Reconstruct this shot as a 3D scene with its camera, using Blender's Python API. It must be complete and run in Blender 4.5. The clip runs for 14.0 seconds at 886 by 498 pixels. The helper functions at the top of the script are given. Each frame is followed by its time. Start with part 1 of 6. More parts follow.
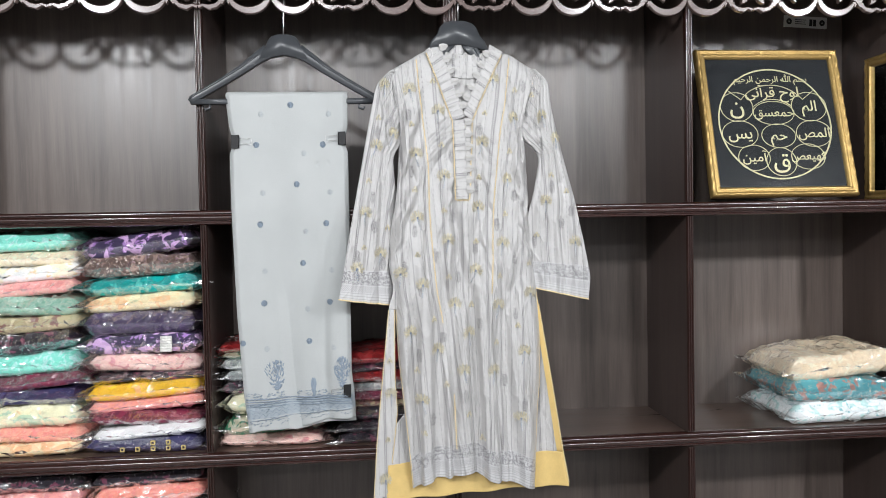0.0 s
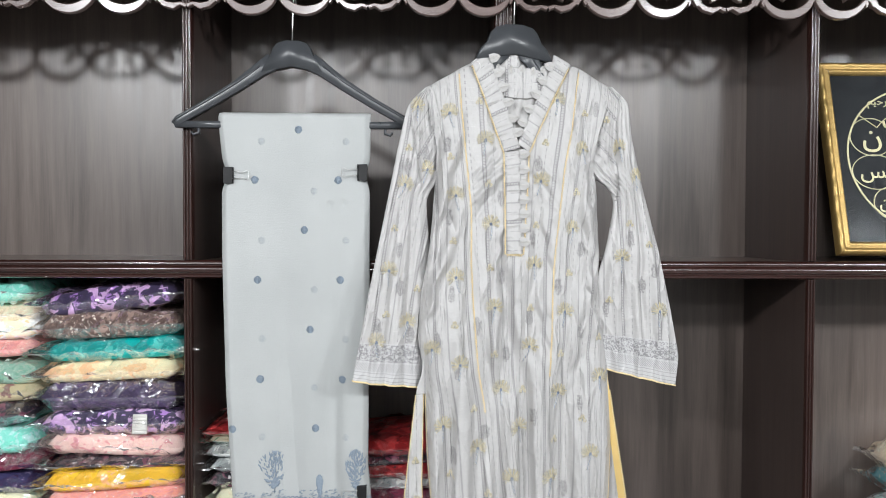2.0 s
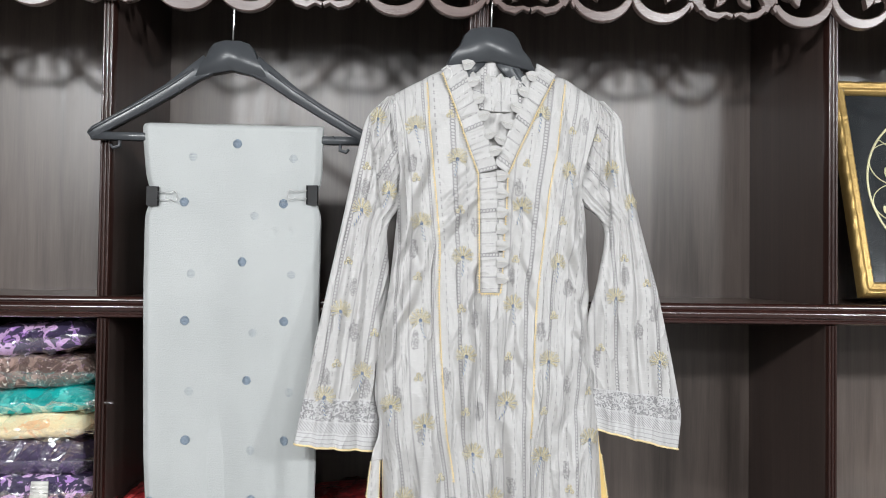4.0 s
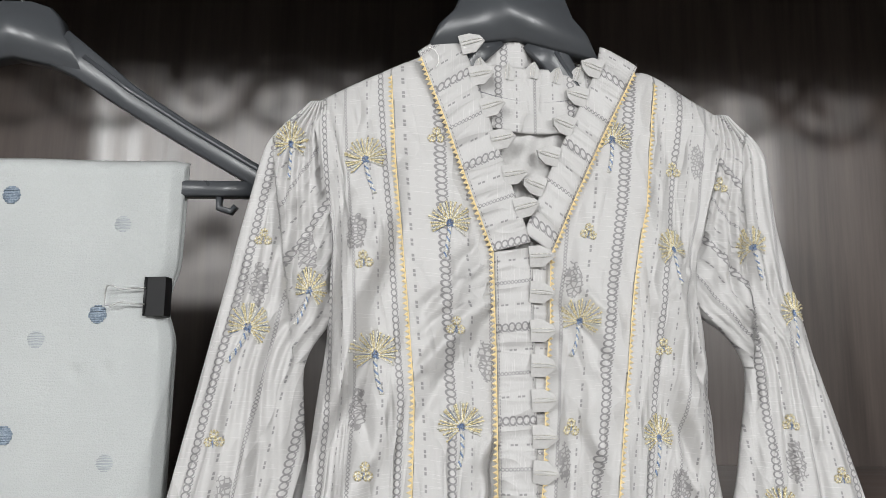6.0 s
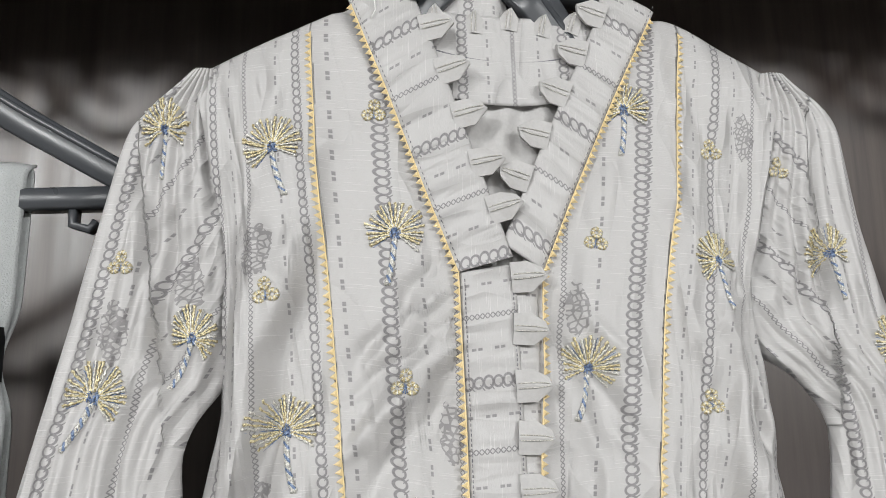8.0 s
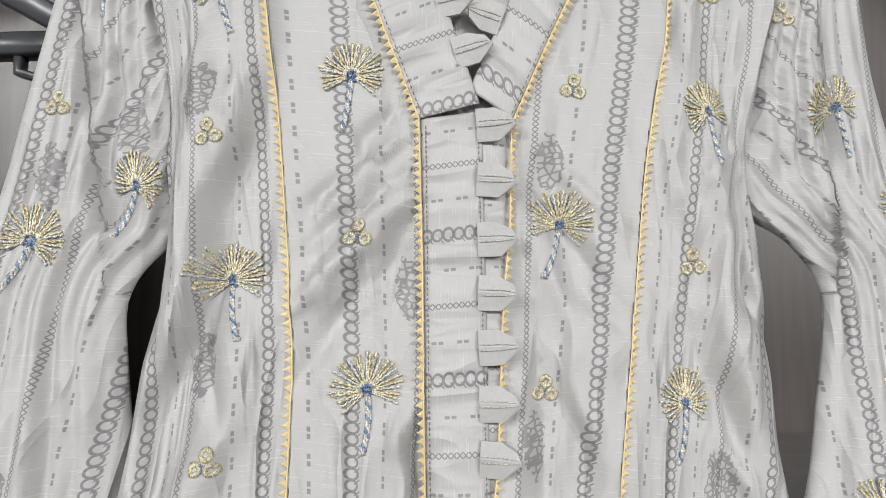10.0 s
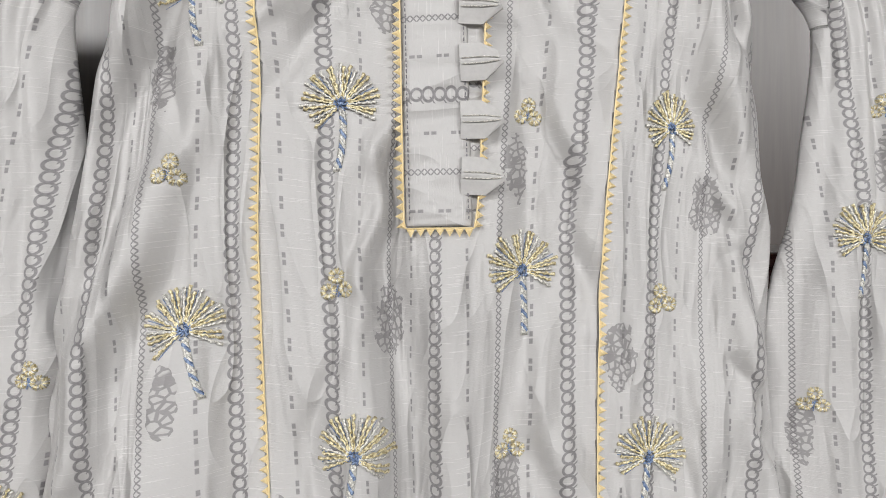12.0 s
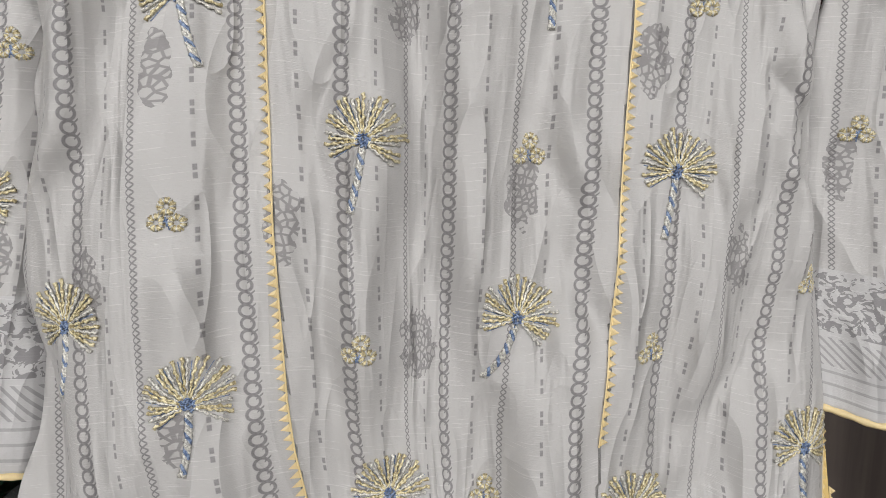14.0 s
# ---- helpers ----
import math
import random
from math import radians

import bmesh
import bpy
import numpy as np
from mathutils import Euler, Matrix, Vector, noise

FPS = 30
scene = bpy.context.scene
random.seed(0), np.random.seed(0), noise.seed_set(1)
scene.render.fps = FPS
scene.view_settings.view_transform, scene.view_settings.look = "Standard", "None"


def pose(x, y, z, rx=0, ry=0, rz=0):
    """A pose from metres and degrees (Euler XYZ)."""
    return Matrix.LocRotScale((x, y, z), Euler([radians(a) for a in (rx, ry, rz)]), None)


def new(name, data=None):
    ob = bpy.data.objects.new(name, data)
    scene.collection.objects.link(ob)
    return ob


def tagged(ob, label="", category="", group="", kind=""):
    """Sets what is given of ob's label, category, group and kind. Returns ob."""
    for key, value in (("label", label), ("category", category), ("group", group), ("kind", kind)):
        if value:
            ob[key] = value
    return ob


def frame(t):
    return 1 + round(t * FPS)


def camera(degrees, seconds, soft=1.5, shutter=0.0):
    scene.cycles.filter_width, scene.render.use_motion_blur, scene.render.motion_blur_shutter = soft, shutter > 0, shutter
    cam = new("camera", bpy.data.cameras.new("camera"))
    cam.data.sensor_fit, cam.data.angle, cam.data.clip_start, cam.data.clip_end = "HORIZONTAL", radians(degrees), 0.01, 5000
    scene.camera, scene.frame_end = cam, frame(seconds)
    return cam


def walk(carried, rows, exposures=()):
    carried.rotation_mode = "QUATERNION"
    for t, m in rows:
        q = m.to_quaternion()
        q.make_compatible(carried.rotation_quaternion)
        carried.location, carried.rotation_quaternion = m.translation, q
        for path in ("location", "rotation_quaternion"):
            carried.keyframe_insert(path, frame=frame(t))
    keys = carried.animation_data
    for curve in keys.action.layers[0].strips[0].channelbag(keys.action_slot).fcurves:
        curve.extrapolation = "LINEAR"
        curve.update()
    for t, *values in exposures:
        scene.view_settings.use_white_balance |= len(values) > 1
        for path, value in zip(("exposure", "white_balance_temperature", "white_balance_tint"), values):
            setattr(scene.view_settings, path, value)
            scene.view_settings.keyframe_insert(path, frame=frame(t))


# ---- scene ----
cam = camera(60.9, 14.0, soft=0.8)
METRES, EYE, TILT, LEAN, TURN = 1.76, 1.4, -1.8, 1.1, -4.9
ROWS = [
    (0.0, 0.0, 0.0, 0.0, 0.0, 0.0, 0.0),
    (0.5, 0.0053, 0.0678, 0.0279, 1.19, 0.84, 0.18),
    (1.0, -0.0006, 0.1418, 0.0528, 3.41, 0.42, -1.1),
    (1.5, -0.0011, 0.1875, 0.0628, 3.39, 1.74, -1.35),
    (2.0, 0.0038, 0.2292, 0.0688, 3.78, 0.23, -1.41),
    (4.5, 0.0054, 0.4236, 0.0722, 1.54, 4.16, -2.37),
    (5.0, -0.0015, 0.5234, 0.0907, 1.38, 5.69, -2.98),
    (5.5, -0.0034, 0.619, 0.1081, 2.16, 8.6, -0.26),
    (6.0, 0.0102, 0.7039, 0.1184, 3.0, 10.06, -1.87),
    (6.5, 0.0218, 0.7674, 0.1326, 4.71, 9.86, -3.05),
    (7.0, 0.0172, 0.7892, 0.1352, 3.78, 12.61, -1.31),
    (9.5, 0.0469, 0.8276, 0.133, 5.48, 8.42, 1.17),
    (10.0, 0.0474, 0.8316, 0.1146, 6.96, 6.7, -0.97),
    (10.5, 0.0456, 0.8372, 0.1021, 7.59, 5.69, -0.94),
    (11.0, 0.0434, 0.8469, 0.0912, 5.31, 3.75, -0.35),
    (11.5, 0.0403, 0.8472, 0.0756, 3.64, 2.19, -0.87),
    (12.0, 0.0414, 0.8458, 0.0604, 3.93, 0.64, -0.59),
    (12.5, 0.0399, 0.8418, 0.0509, 4.59, -1.23, -1.83),
    (13.0, 0.0392, 0.844, 0.0368, 4.64, -2.84, -3.22),
    (13.5, 0.0378, 0.8504, 0.0227, 5.25, -5.26, -3.64),
    (14.0, 0.0394, 0.8582, 0.0076, 4.5, -6.8, -2.81),
]
walk(cam, [(t, pose(0, 0, EYE, TILT, LEAN, TURN) @ pose(METRES * x, METRES * y, METRES * z, 90 + pitch, roll, yaw)) for t, x, y, z, yaw, pitch, roll in ROWS],
     exposures=[(0.0, 0.15, 6240, 9), (2.0, 0.16, 6240, 8), (5.0, 0.13, 6370, 8), (7.0, -0.12, 6470, 8.5), (9.5, -0.08, 6440, 8), (11.5, -0.09, 6500, 9.5), (13.0, -0.18, 6560, 10), (14.0, -0.30, 6600, 10)])

# ---- light ----
world = bpy.data.worlds.new("shop_world")
world.use_nodes = True
world.node_tree.nodes["Background"].inputs[0].default_value = (0.8, 0.85, 1.0, 1)
world.node_tree.nodes["Background"].inputs[1].default_value = 0.05
scene.world = world
# The lamps at x -0.4 and 2.5 and the rear row are added fill.
LAMPS = [(-1.5, -0.6, 118), (-0.4, -0.6, 68), (1.3, -0.6, 64), (2.5, -0.6, 122), (-1.0, -2.2, 26), (0.2, -2.2, 20), (1.4, -2.2, 24)]
for lx, ly, watts in LAMPS:
    lamp = bpy.data.lights.new("ceiling_and_fill_bulb", "POINT")
    lamp.energy, lamp.shadow_soft_size, lamp.color = (watts, 0.10, (0.99, 0.985, 0.985))
    new("ceiling_and_fill_bulb", lamp).location = (lx, ly, 2.50)


# ---- materials ----
def nd(nt, kind, ins=None, **props):
    node = nt.nodes.new(kind)
    for key, value in props.items():
        setattr(node, key, value)
    for key, value in (ins or {}).items():
        if isinstance(value, bpy.types.NodeSocket):
            nt.links.new(value, node.inputs[key])
        else:
            node.inputs[key].default_value = value
    return node


def mth(nt, op, a, b=0.0, c=0.0, clamp=False):
    return nd(nt, "ShaderNodeMath", {0: a, 1: b, 2: c}, operation=op, use_clamp=clamp).outputs[0]


def mix(nt, fac, a, b, blend="MIX"):
    node = nd(nt, "ShaderNodeMix", {0: fac, 6: a, 7: b}, data_type="RGBA", blend_type=blend)
    return node.outputs[2]


def ramp(nt, fac, stops):
    node = nd(nt, "ShaderNodeValToRGB", {0: fac})
    el = node.color_ramp.elements
    while len(el) < len(stops):
        el.new(0.5)
    for e, (p, c) in zip(el, stops):
        e.position, e.color = p, (*c, 1)
    return node.outputs[0]


def blank(name):
    m = bpy.data.materials.new(name)
    m.use_nodes = True
    nt = m.node_tree
    return m, nt, nt.nodes["Principled BSDF"]


def coords(nt, scale=(1, 1, 1), kind="Object"):
    tc = nd(nt, "ShaderNodeTexCoord")
    return nd(nt, "ShaderNodeMapping", {0: tc.outputs[kind], 3: scale}).outputs[0]


def noise_fac(nt, vec, scale, detail=4.0, rough=0.55, distort=0.0):
    return nd(nt, "ShaderNodeTexNoise", {"Vector": vec, "Scale": scale, "Detail": detail, "Roughness": rough, "Distortion": distort}).outputs[0]


def bump(nt, p, height, strength, distance):
    b = nd(nt, "ShaderNodeBump", {"Strength": strength, "Distance": distance, "Height": height})
    nt.links.new(b.outputs[0], p.inputs["Normal"])


def plain(name, col, rough=0.5, metal=0.0, vary=0.12, scale=60.0, bmp=0.15, dist=0.001, coat=0.0):
    m, nt, p = blank(name)
    v = coords(nt)
    n = noise_fac(nt, v, scale, 5)
    n2 = noise_fac(nt, v, scale * 0.13, 3)
    f = mth(nt, "MULTIPLY_ADD", mth(nt, "ADD", n, n2), vary, 1 - vary)
    c = mix(nt, 1.0, (*col, 1), nd(nt, "ShaderNodeCombineColor", {0: f, 1: f, 2: f}).outputs[0], "MULTIPLY")
    nt.links.new(c, p.inputs["Base Color"])
    nt.links.new(mth(nt, "MULTIPLY_ADD", n2, 0.25, rough - 0.12, clamp=True), p.inputs["Roughness"])
    p.inputs["Metallic"].default_value = metal
    p.inputs["Coat Weight"].default_value = coat
    bump(nt, p, n, bmp, dist)
    return m


def wood(name, dark, light, rough, grain=(26, 26, 1.3), coat=0.0, spec=0.5):
    """Vertical-grained laminate or stained timber."""
    m, nt, p = blank(name)
    v = coords(nt, grain)
    tc = coords(nt)
    a = noise_fac(nt, v, 2.2, 7, 0.62, 0.5)
    b = noise_fac(nt, v, 11.0, 4, 0.6)
    big = noise_fac(nt, tc, 2.1, 3)
    wide = noise_fac(nt, coords(nt, tuple(k * 0.22 for k in grain)), 2.0, 4, 0.6, 1.4)
    f = mth(nt, "ADD", mth(nt, "MULTIPLY_ADD", b, 0.18, mth(nt, "MULTIPLY", a, 0.45)), mth(nt, "MULTIPLY", wide, 0.48))
    c = ramp(nt, f, [(0.30, dark), (0.53, tuple((x + y) / 2 for x, y in zip(dark, light))), (0.78, light)])
    c = mix(nt, mth(nt, "MULTIPLY", big, 0.45), c, (*dark, 1))
    nt.links.new(c, p.inputs["Base Color"])
    nt.links.new(mth(nt, "MULTIPLY_ADD", a, 0.22, rough - 0.1, clamp=True), p.inputs["Roughness"])
    p.inputs["Coat Weight"].default_value = coat
    p.inputs["Coat Roughness"].default_value = 0.12
    p.inputs["Specular IOR Level"].default_value = spec
    bump(nt, p, b, 0.12, 0.0006)
    return m


PERIOD = 0.064


def printed_cloth(name, base, ink, ink2, slub=1.0):
    """Slub cotton with printed stripes: linked rings, dashes, crosses; lace patches and a border where the sheet carries them."""
    m, nt, p = blank(name)
    uv = nd(nt, "ShaderNodeUVMap", uv_map="print")
    sep = nd(nt, "ShaderNodeSeparateXYZ", {0: uv.outputs[0]})
    u, v = sep.outputs[0], sep.outputs[1]

    def column(shift):
        w = mth(nt, "SUBTRACT", mth(nt, "FRACT", mth(nt, "ADD", u, 0.5 - shift)), 0.5)
        return mth(nt, "MULTIPLY", w, PERIOD)

    def cell(pitch, off=0.0):
        w = mth(nt, "SUBTRACT", mth(nt, "FRACT", mth(nt, "MULTIPLY_ADD", v, 1 / pitch, off)), 0.5)
        return mth(nt, "MULTIPLY", w, pitch)

    def step(value, edge, soft):
        return nd(nt, "ShaderNodeMapRange", {0: value, 1: edge - soft, 2: edge + soft, 3: 1.0, 4: 0.0}).outputs[0]

    # linked rings
    x = column(0.0)
    rings = None
    for off, wide in ((0.0, 0.0033), (0.5, 0.0029)):
        z = cell(0.0106, off)
        d = mth(nt, "SQRT", mth(nt, "ADD", mth(nt, "POWER", mth(nt, "MULTIPLY", x, 1 / wide), 2.0), mth(nt, "POWER", mth(nt, "MULTIPLY", z, 1 / 0.0029), 2.0)))
        r = step(mth(nt, "ABSOLUTE", mth(nt, "SUBTRACT", d, 0.86)), 0.20, 0.06)
        rings = r if rings is None else mth(nt, "MAXIMUM", rings, r)
    tail = mth(nt, "ABSOLUTE", mth(nt, "SUBTRACT", cell(0.0053, 0.2), mth(nt, "MULTIPLY", mth(nt, "SUBTRACT", x, 0.002), 0.8)))
    tail = mth(nt, "MULTIPLY", step(tail, 0.0004, 0.00012), step(mth(nt, "ABSOLUTE", mth(nt, "SUBTRACT", x, 0.0024)), 0.0014, 0.0002))
    rings = mth(nt, "MAXIMUM", rings, tail)
    # crosses
    x = column(0.5)
    z = cell(0.0029)
    ax, az = mth(nt, "ABSOLUTE", x), mth(nt, "ABSOLUTE", z)
    cross = mth(nt, "MULTIPLY", step(mth(nt, "ABSOLUTE", mth(nt, "SUBTRACT", ax, az)), 0.00042, 0.00015), step(ax, 0.0014, 0.0002))
    # dashes
    ink_map = mth(nt, "MAXIMUM", rings, cross)
    for shift in (0.25, 0.75):
        x = mth(nt, "ABSOLUTE", column(shift))
        z1 = mth(nt, "ABSOLUTE", cell(0.0125, shift))
        z2 = mth(nt, "ABSOLUTE", cell(0.0125, shift + 0.27))
        dash = mth(nt, "MULTIPLY", step(x, 0.00068, 0.00015), mth(nt, "MAXIMUM", step(z1, 0.0012, 0.0002), step(z2, 0.0012, 0.0002)))
        ink_map = mth(nt, "MAXIMUM", ink_map, mth(nt, "MULTIPLY", dash, 0.9))
    metric = nd(nt, "ShaderNodeCombineXYZ", {0: mth(nt, "MULTIPLY", u, PERIOD), 1: v, 2: 0.0}).outputs[0]
    worn = noise_fac(nt, metric, 900, 2)
    ink_map = mth(nt, "MULTIPLY", ink_map, mth(nt, "MULTIPLY_ADD", worn, 0.5, 0.55), clamp=True)
    # lace patches
    lace = nd(nt, "ShaderNodeAttribute", attribute_name="lace").outputs[2]
    wob = nd(nt, "ShaderNodeTexNoise", {"Vector": metric, "Scale": 150.0, "Detail": 2.0}).outputs[0]
    mask = mth(nt, "GREATER_THAN", mth(nt, "MULTIPLY_ADD", wob, 1.7, lace), 1.38)
    vor = nd(nt, "ShaderNodeTexVoronoi", {"Vector": metric, "Scale": 300.0}, feature="DISTANCE_TO_EDGE").outputs[0]
    net = mth(nt, "MULTIPLY", step(vor, 0.14, 0.04), mask)
    net = mth(nt, "MAXIMUM", net, mth(nt, "MULTIPLY", mask, 0.12))
    # printed border above hems
    rim = nd(nt, "ShaderNodeAttribute", attribute_name="rim").outputs[2]
    h = mth(nt, "SUBTRACT", 0.1, rim)

    def band(lo, hi):
        return mth(nt, "MULTIPLY", mth(nt, "GREATER_THAN", h, lo), mth(nt, "LESS_THAN", h, hi))

    vine = nd(nt, "ShaderNodeTexVoronoi", {"Vector": metric, "Scale": 130.0}, feature="SMOOTH_F1").outputs[0]
    curl = noise_fac(nt, metric, 210, 2, 0.5, 1.6)
    flower = mth(nt, "MULTIPLY", mth(nt, "GREATER_THAN", mth(nt, "SUBTRACT", curl, mth(nt, "MULTIPLY", vine, 0.16)), 0.44), band(0.040, 0.072))
    um = mth(nt, "MULTIPLY", u, PERIOD)
    diag = mth(nt, "FRACT", mth(nt, "MULTIPLY", mth(nt, "ADD", um, h), 1 / 0.0045))
    diag = mth(nt, "MULTIPLY", mth(nt, "GREATER_THAN", diag, 0.62), band(0.022, 0.037))
    lines = mth(nt, "MULTIPLY", mth(nt, "GREATER_THAN", mth(nt, "FRACT", mth(nt, "MULTIPLY", h, 1 / 0.0065)), 0.78), band(0.0, 0.021))
    border = mth(nt, "MAXIMUM", mth(nt, "MAXIMUM", flower, mth(nt, "MULTIPLY", diag, 0.7)), mth(nt, "MULTIPLY", lines, 0.55))
    inside = mth(nt, "LESS_THAN", h, 0.074)
    ink_map = mth(nt, "MULTIPLY", ink_map, mth(nt, "SUBTRACT", 1.0, inside))
    # slub yarn
    yarn = nd(nt, "ShaderNodeMapping", {0: metric, 3: (60, 1500, 1)}).outputs[0]
    yn = noise_fac(nt, yarn, 1.0, 2, 0.4)
    slubs = mth(nt, "MULTIPLY", step(yn, 0.35, 0.02), 0.55 * slub)
    weave = noise_fac(nt, nd(nt, "ShaderNodeMapping", {0: metric, 3: (500, 3000, 1)}).outputs[0], 1.0, 2)
    stain = noise_fac(nt, metric, 14, 3)
    c = mix(nt, mth(nt, "MULTIPLY_ADD", weave, 0.3, mth(nt, "MULTIPLY", stain, 0.15)), (*base, 1), (*[k * 0.80 for k in base], 1))
    c = mix(nt, slubs, c, (*[min(k * 1.25, 0.85) for k in base], 1))
    c = mix(nt, mth(nt, "MULTIPLY", inside, 0.25), c, (0.66, 0.67, 0.70, 1))
    c = mix(nt, mth(nt, "MULTIPLY", ink_map, 0.95), c, (*ink, 1))
    c = mix(nt, mth(nt, "MULTIPLY", net, 0.66), c, (*ink2, 1))
    c = mix(nt, mth(nt, "MULTIPLY", border, 0.7), c, (*ink, 1))
    nt.links.new(c, p.inputs["Base Color"])
    p.inputs["Roughness"].default_value = 0.46
    p.inputs["Sheen Weight"].default_value = 0.10
    p.inputs["Specular IOR Level"].default_value = 0.6
    crush = noise_fac(nt, nd(nt, "ShaderNodeMapping", {0: metric, 3: (60, 11, 1)}).outputs[0], 1.0, 2, 0.5, 0.9)
    slant = noise_fac(nt, nd(nt, "ShaderNodeMapping", {0: metric, 2: (0, 0, 0.6), 3: (70, 16, 1)}).outputs[0], 1.0, 2, 0.5, 0.6)
    height = mth(nt, "MULTIPLY_ADD", slant, 0.5, mth(nt, "MULTIPLY", crush, 0.5))
    # pressed-in creases, running steeply both ways
    for turn, sx, sz, gain in ((0.45, 34, 9, 0.9), (-0.5, 30, 8, 0.8), (0.1, 40, 8, 0.35)):
        n = noise_fac(nt, nd(nt, "ShaderNodeMapping", {0: metric, 2: (0, 0, turn), 3: (sx, sz, 1)}).outputs[0], 1.0, 1, 0.4, 0.5)
        ridge = mth(nt, "SUBTRACT", 1.0, mth(nt, "MULTIPLY", mth(nt, "ABSOLUTE", mth(nt, "SUBTRACT", n, 0.5)), 7.0), clamp=True)
        height = mth(nt, "MULTIPLY_ADD", mth(nt, "POWER", ridge, 1.6), 0.40 * gain, height)
    soft = nd(nt, "ShaderNodeBump", {"Strength": 0.8, "Distance": 0.0062, "Height": height}).outputs[0]
    fine = nd(nt, "ShaderNodeBump", {"Strength": 0.45, "Distance": 0.0004, "Height": mth(nt, "ADD", weave, slubs), "Normal": soft}).outputs[0]
    nt.links.new(fine, p.inputs["Normal"])
    return m


def thread(name, a, b, metal=0.0, rough=0.45, pitch=700.0):
    """Embroidery yarn in two tones."""
    m, nt, p = blank(name)
    v = coords(nt)
    n = noise_fac(nt, v, pitch, 3)
    c = ramp(nt, n, [(0.4, a), (0.6, b)])
    nt.links.new(c, p.inputs["Base Color"])
    p.inputs["Roughness"].default_value = rough
    p.inputs["Metallic"].default_value = metal
    bump(nt, p, n, 0.4, 0.0004)
    return m


WOOD_BACK = wood("back_laminate", (0.034, 0.024, 0.020), (0.205, 0.163, 0.141), 0.36, spec=0.9)
WOOD_SIDE = wood("side_laminate", (0.028, 0.019, 0.017), (0.105, 0.074, 0.063), 0.40)
WOOD_DARK = wood("mahogany_stain", (0.012, 0.005, 0.004), (0.055, 0.022, 0.017), 0.30, (30, 30, 3), coat=0.5)
WOOD_EDGE = wood("polished_edge", (0.014, 0.005, 0.004), (0.060, 0.020, 0.016), 0.26, (2, 40, 40), coat=0.7)
# Base lighter than the other dark wood: lamp sheen on lacquer put into colour.
WOOD_FRET = wood("fret_timber", (0.070, 0.046, 0.041), (0.22, 0.155, 0.14), 0.28, (4, 30, 20), coat=1.0)
SHELF_TOP = wood("shelf_laminate", (0.045, 0.028, 0.022), (0.17, 0.115, 0.09), 0.30, (1.3, 26, 26), coat=0.2)
WALL = plain("wall_paint", (0.20, 0.195, 0.19), 0.85, scale=30)
CEIL = plain("ceiling_paint", (0.16, 0.16, 0.16), 0.9, scale=30)
FLOOR = plain("floor_tile", (0.30, 0.29, 0.28), 0.35, scale=6)
CLOTH = printed_cloth("printed_slub_cotton", (0.545, 0.534, 0.526), (0.145, 0.136, 0.145), (0.15, 0.14, 0.145))
LINING = plain("mustard_lining", (0.72, 0.52, 0.20), 0.38, scale=300, vary=0.2)
TRIM = plain("mustard_satin_trim", (0.82, 0.66, 0.36), 0.42, scale=400, vary=0.2)
# Gold and blue yarn tones also hold the stitches' shade and highlights.
GOLD = thread("gold_yarn", (0.38, 0.31, 0.16), (0.92, 0.83, 0.55), 0.12, 0.40, 900)
SILVER = thread("silver_yarn", (0.40, 0.39, 0.36), (0.88, 0.86, 0.80), 0.15, 0.38, 1100)
BLUE = thread("blue_yarn", (0.09, 0.14, 0.26), (0.30, 0.39, 0.57), 0.0, 0.5, 800)
STITCH = thread("grey_stitch", (0.15, 0.15, 0.17), (0.32, 0.31, 0.32), 0.0, 0.6)
PLASTIC = plain("black_plastic", (0.055, 0.059, 0.065), 0.31, scale=220, vary=0.1, bmp=0.08)
STEEL = plain("steel_wire", (0.62, 0.62, 0.61), 0.28, 1.0)
BLACKPAINT = plain("black_enamel", (0.008, 0.008, 0.009), 0.55)


# ---- mesh helpers ----
def empty(name, label, category, at=(0, 0, 0), group="", kind=""):
    ob = new(name)
    ob.location = at
    return tagged(ob, label, category, group, kind)


def place(name, mesh, mats, parent=None, label="", smooth=True):
    """Links a mesh; under an unturned Empty its points are given in the world, under a turned one in the Empty's own space."""
    for m in mats if isinstance(mats, (list, tuple)) else [mats]:
        mesh.materials.append(m)
    if smooth:
        mesh.polygons.foreach_set("use_smooth", [True] * len(mesh.polygons))
    ob = new(name, mesh)
    if parent:
        ob.parent = parent
        ob.matrix_parent_inverse = Matrix.Translation(-parent.location) if parent.type == "EMPTY" and not parent.get("local") else Matrix()
    return tagged(ob, label)


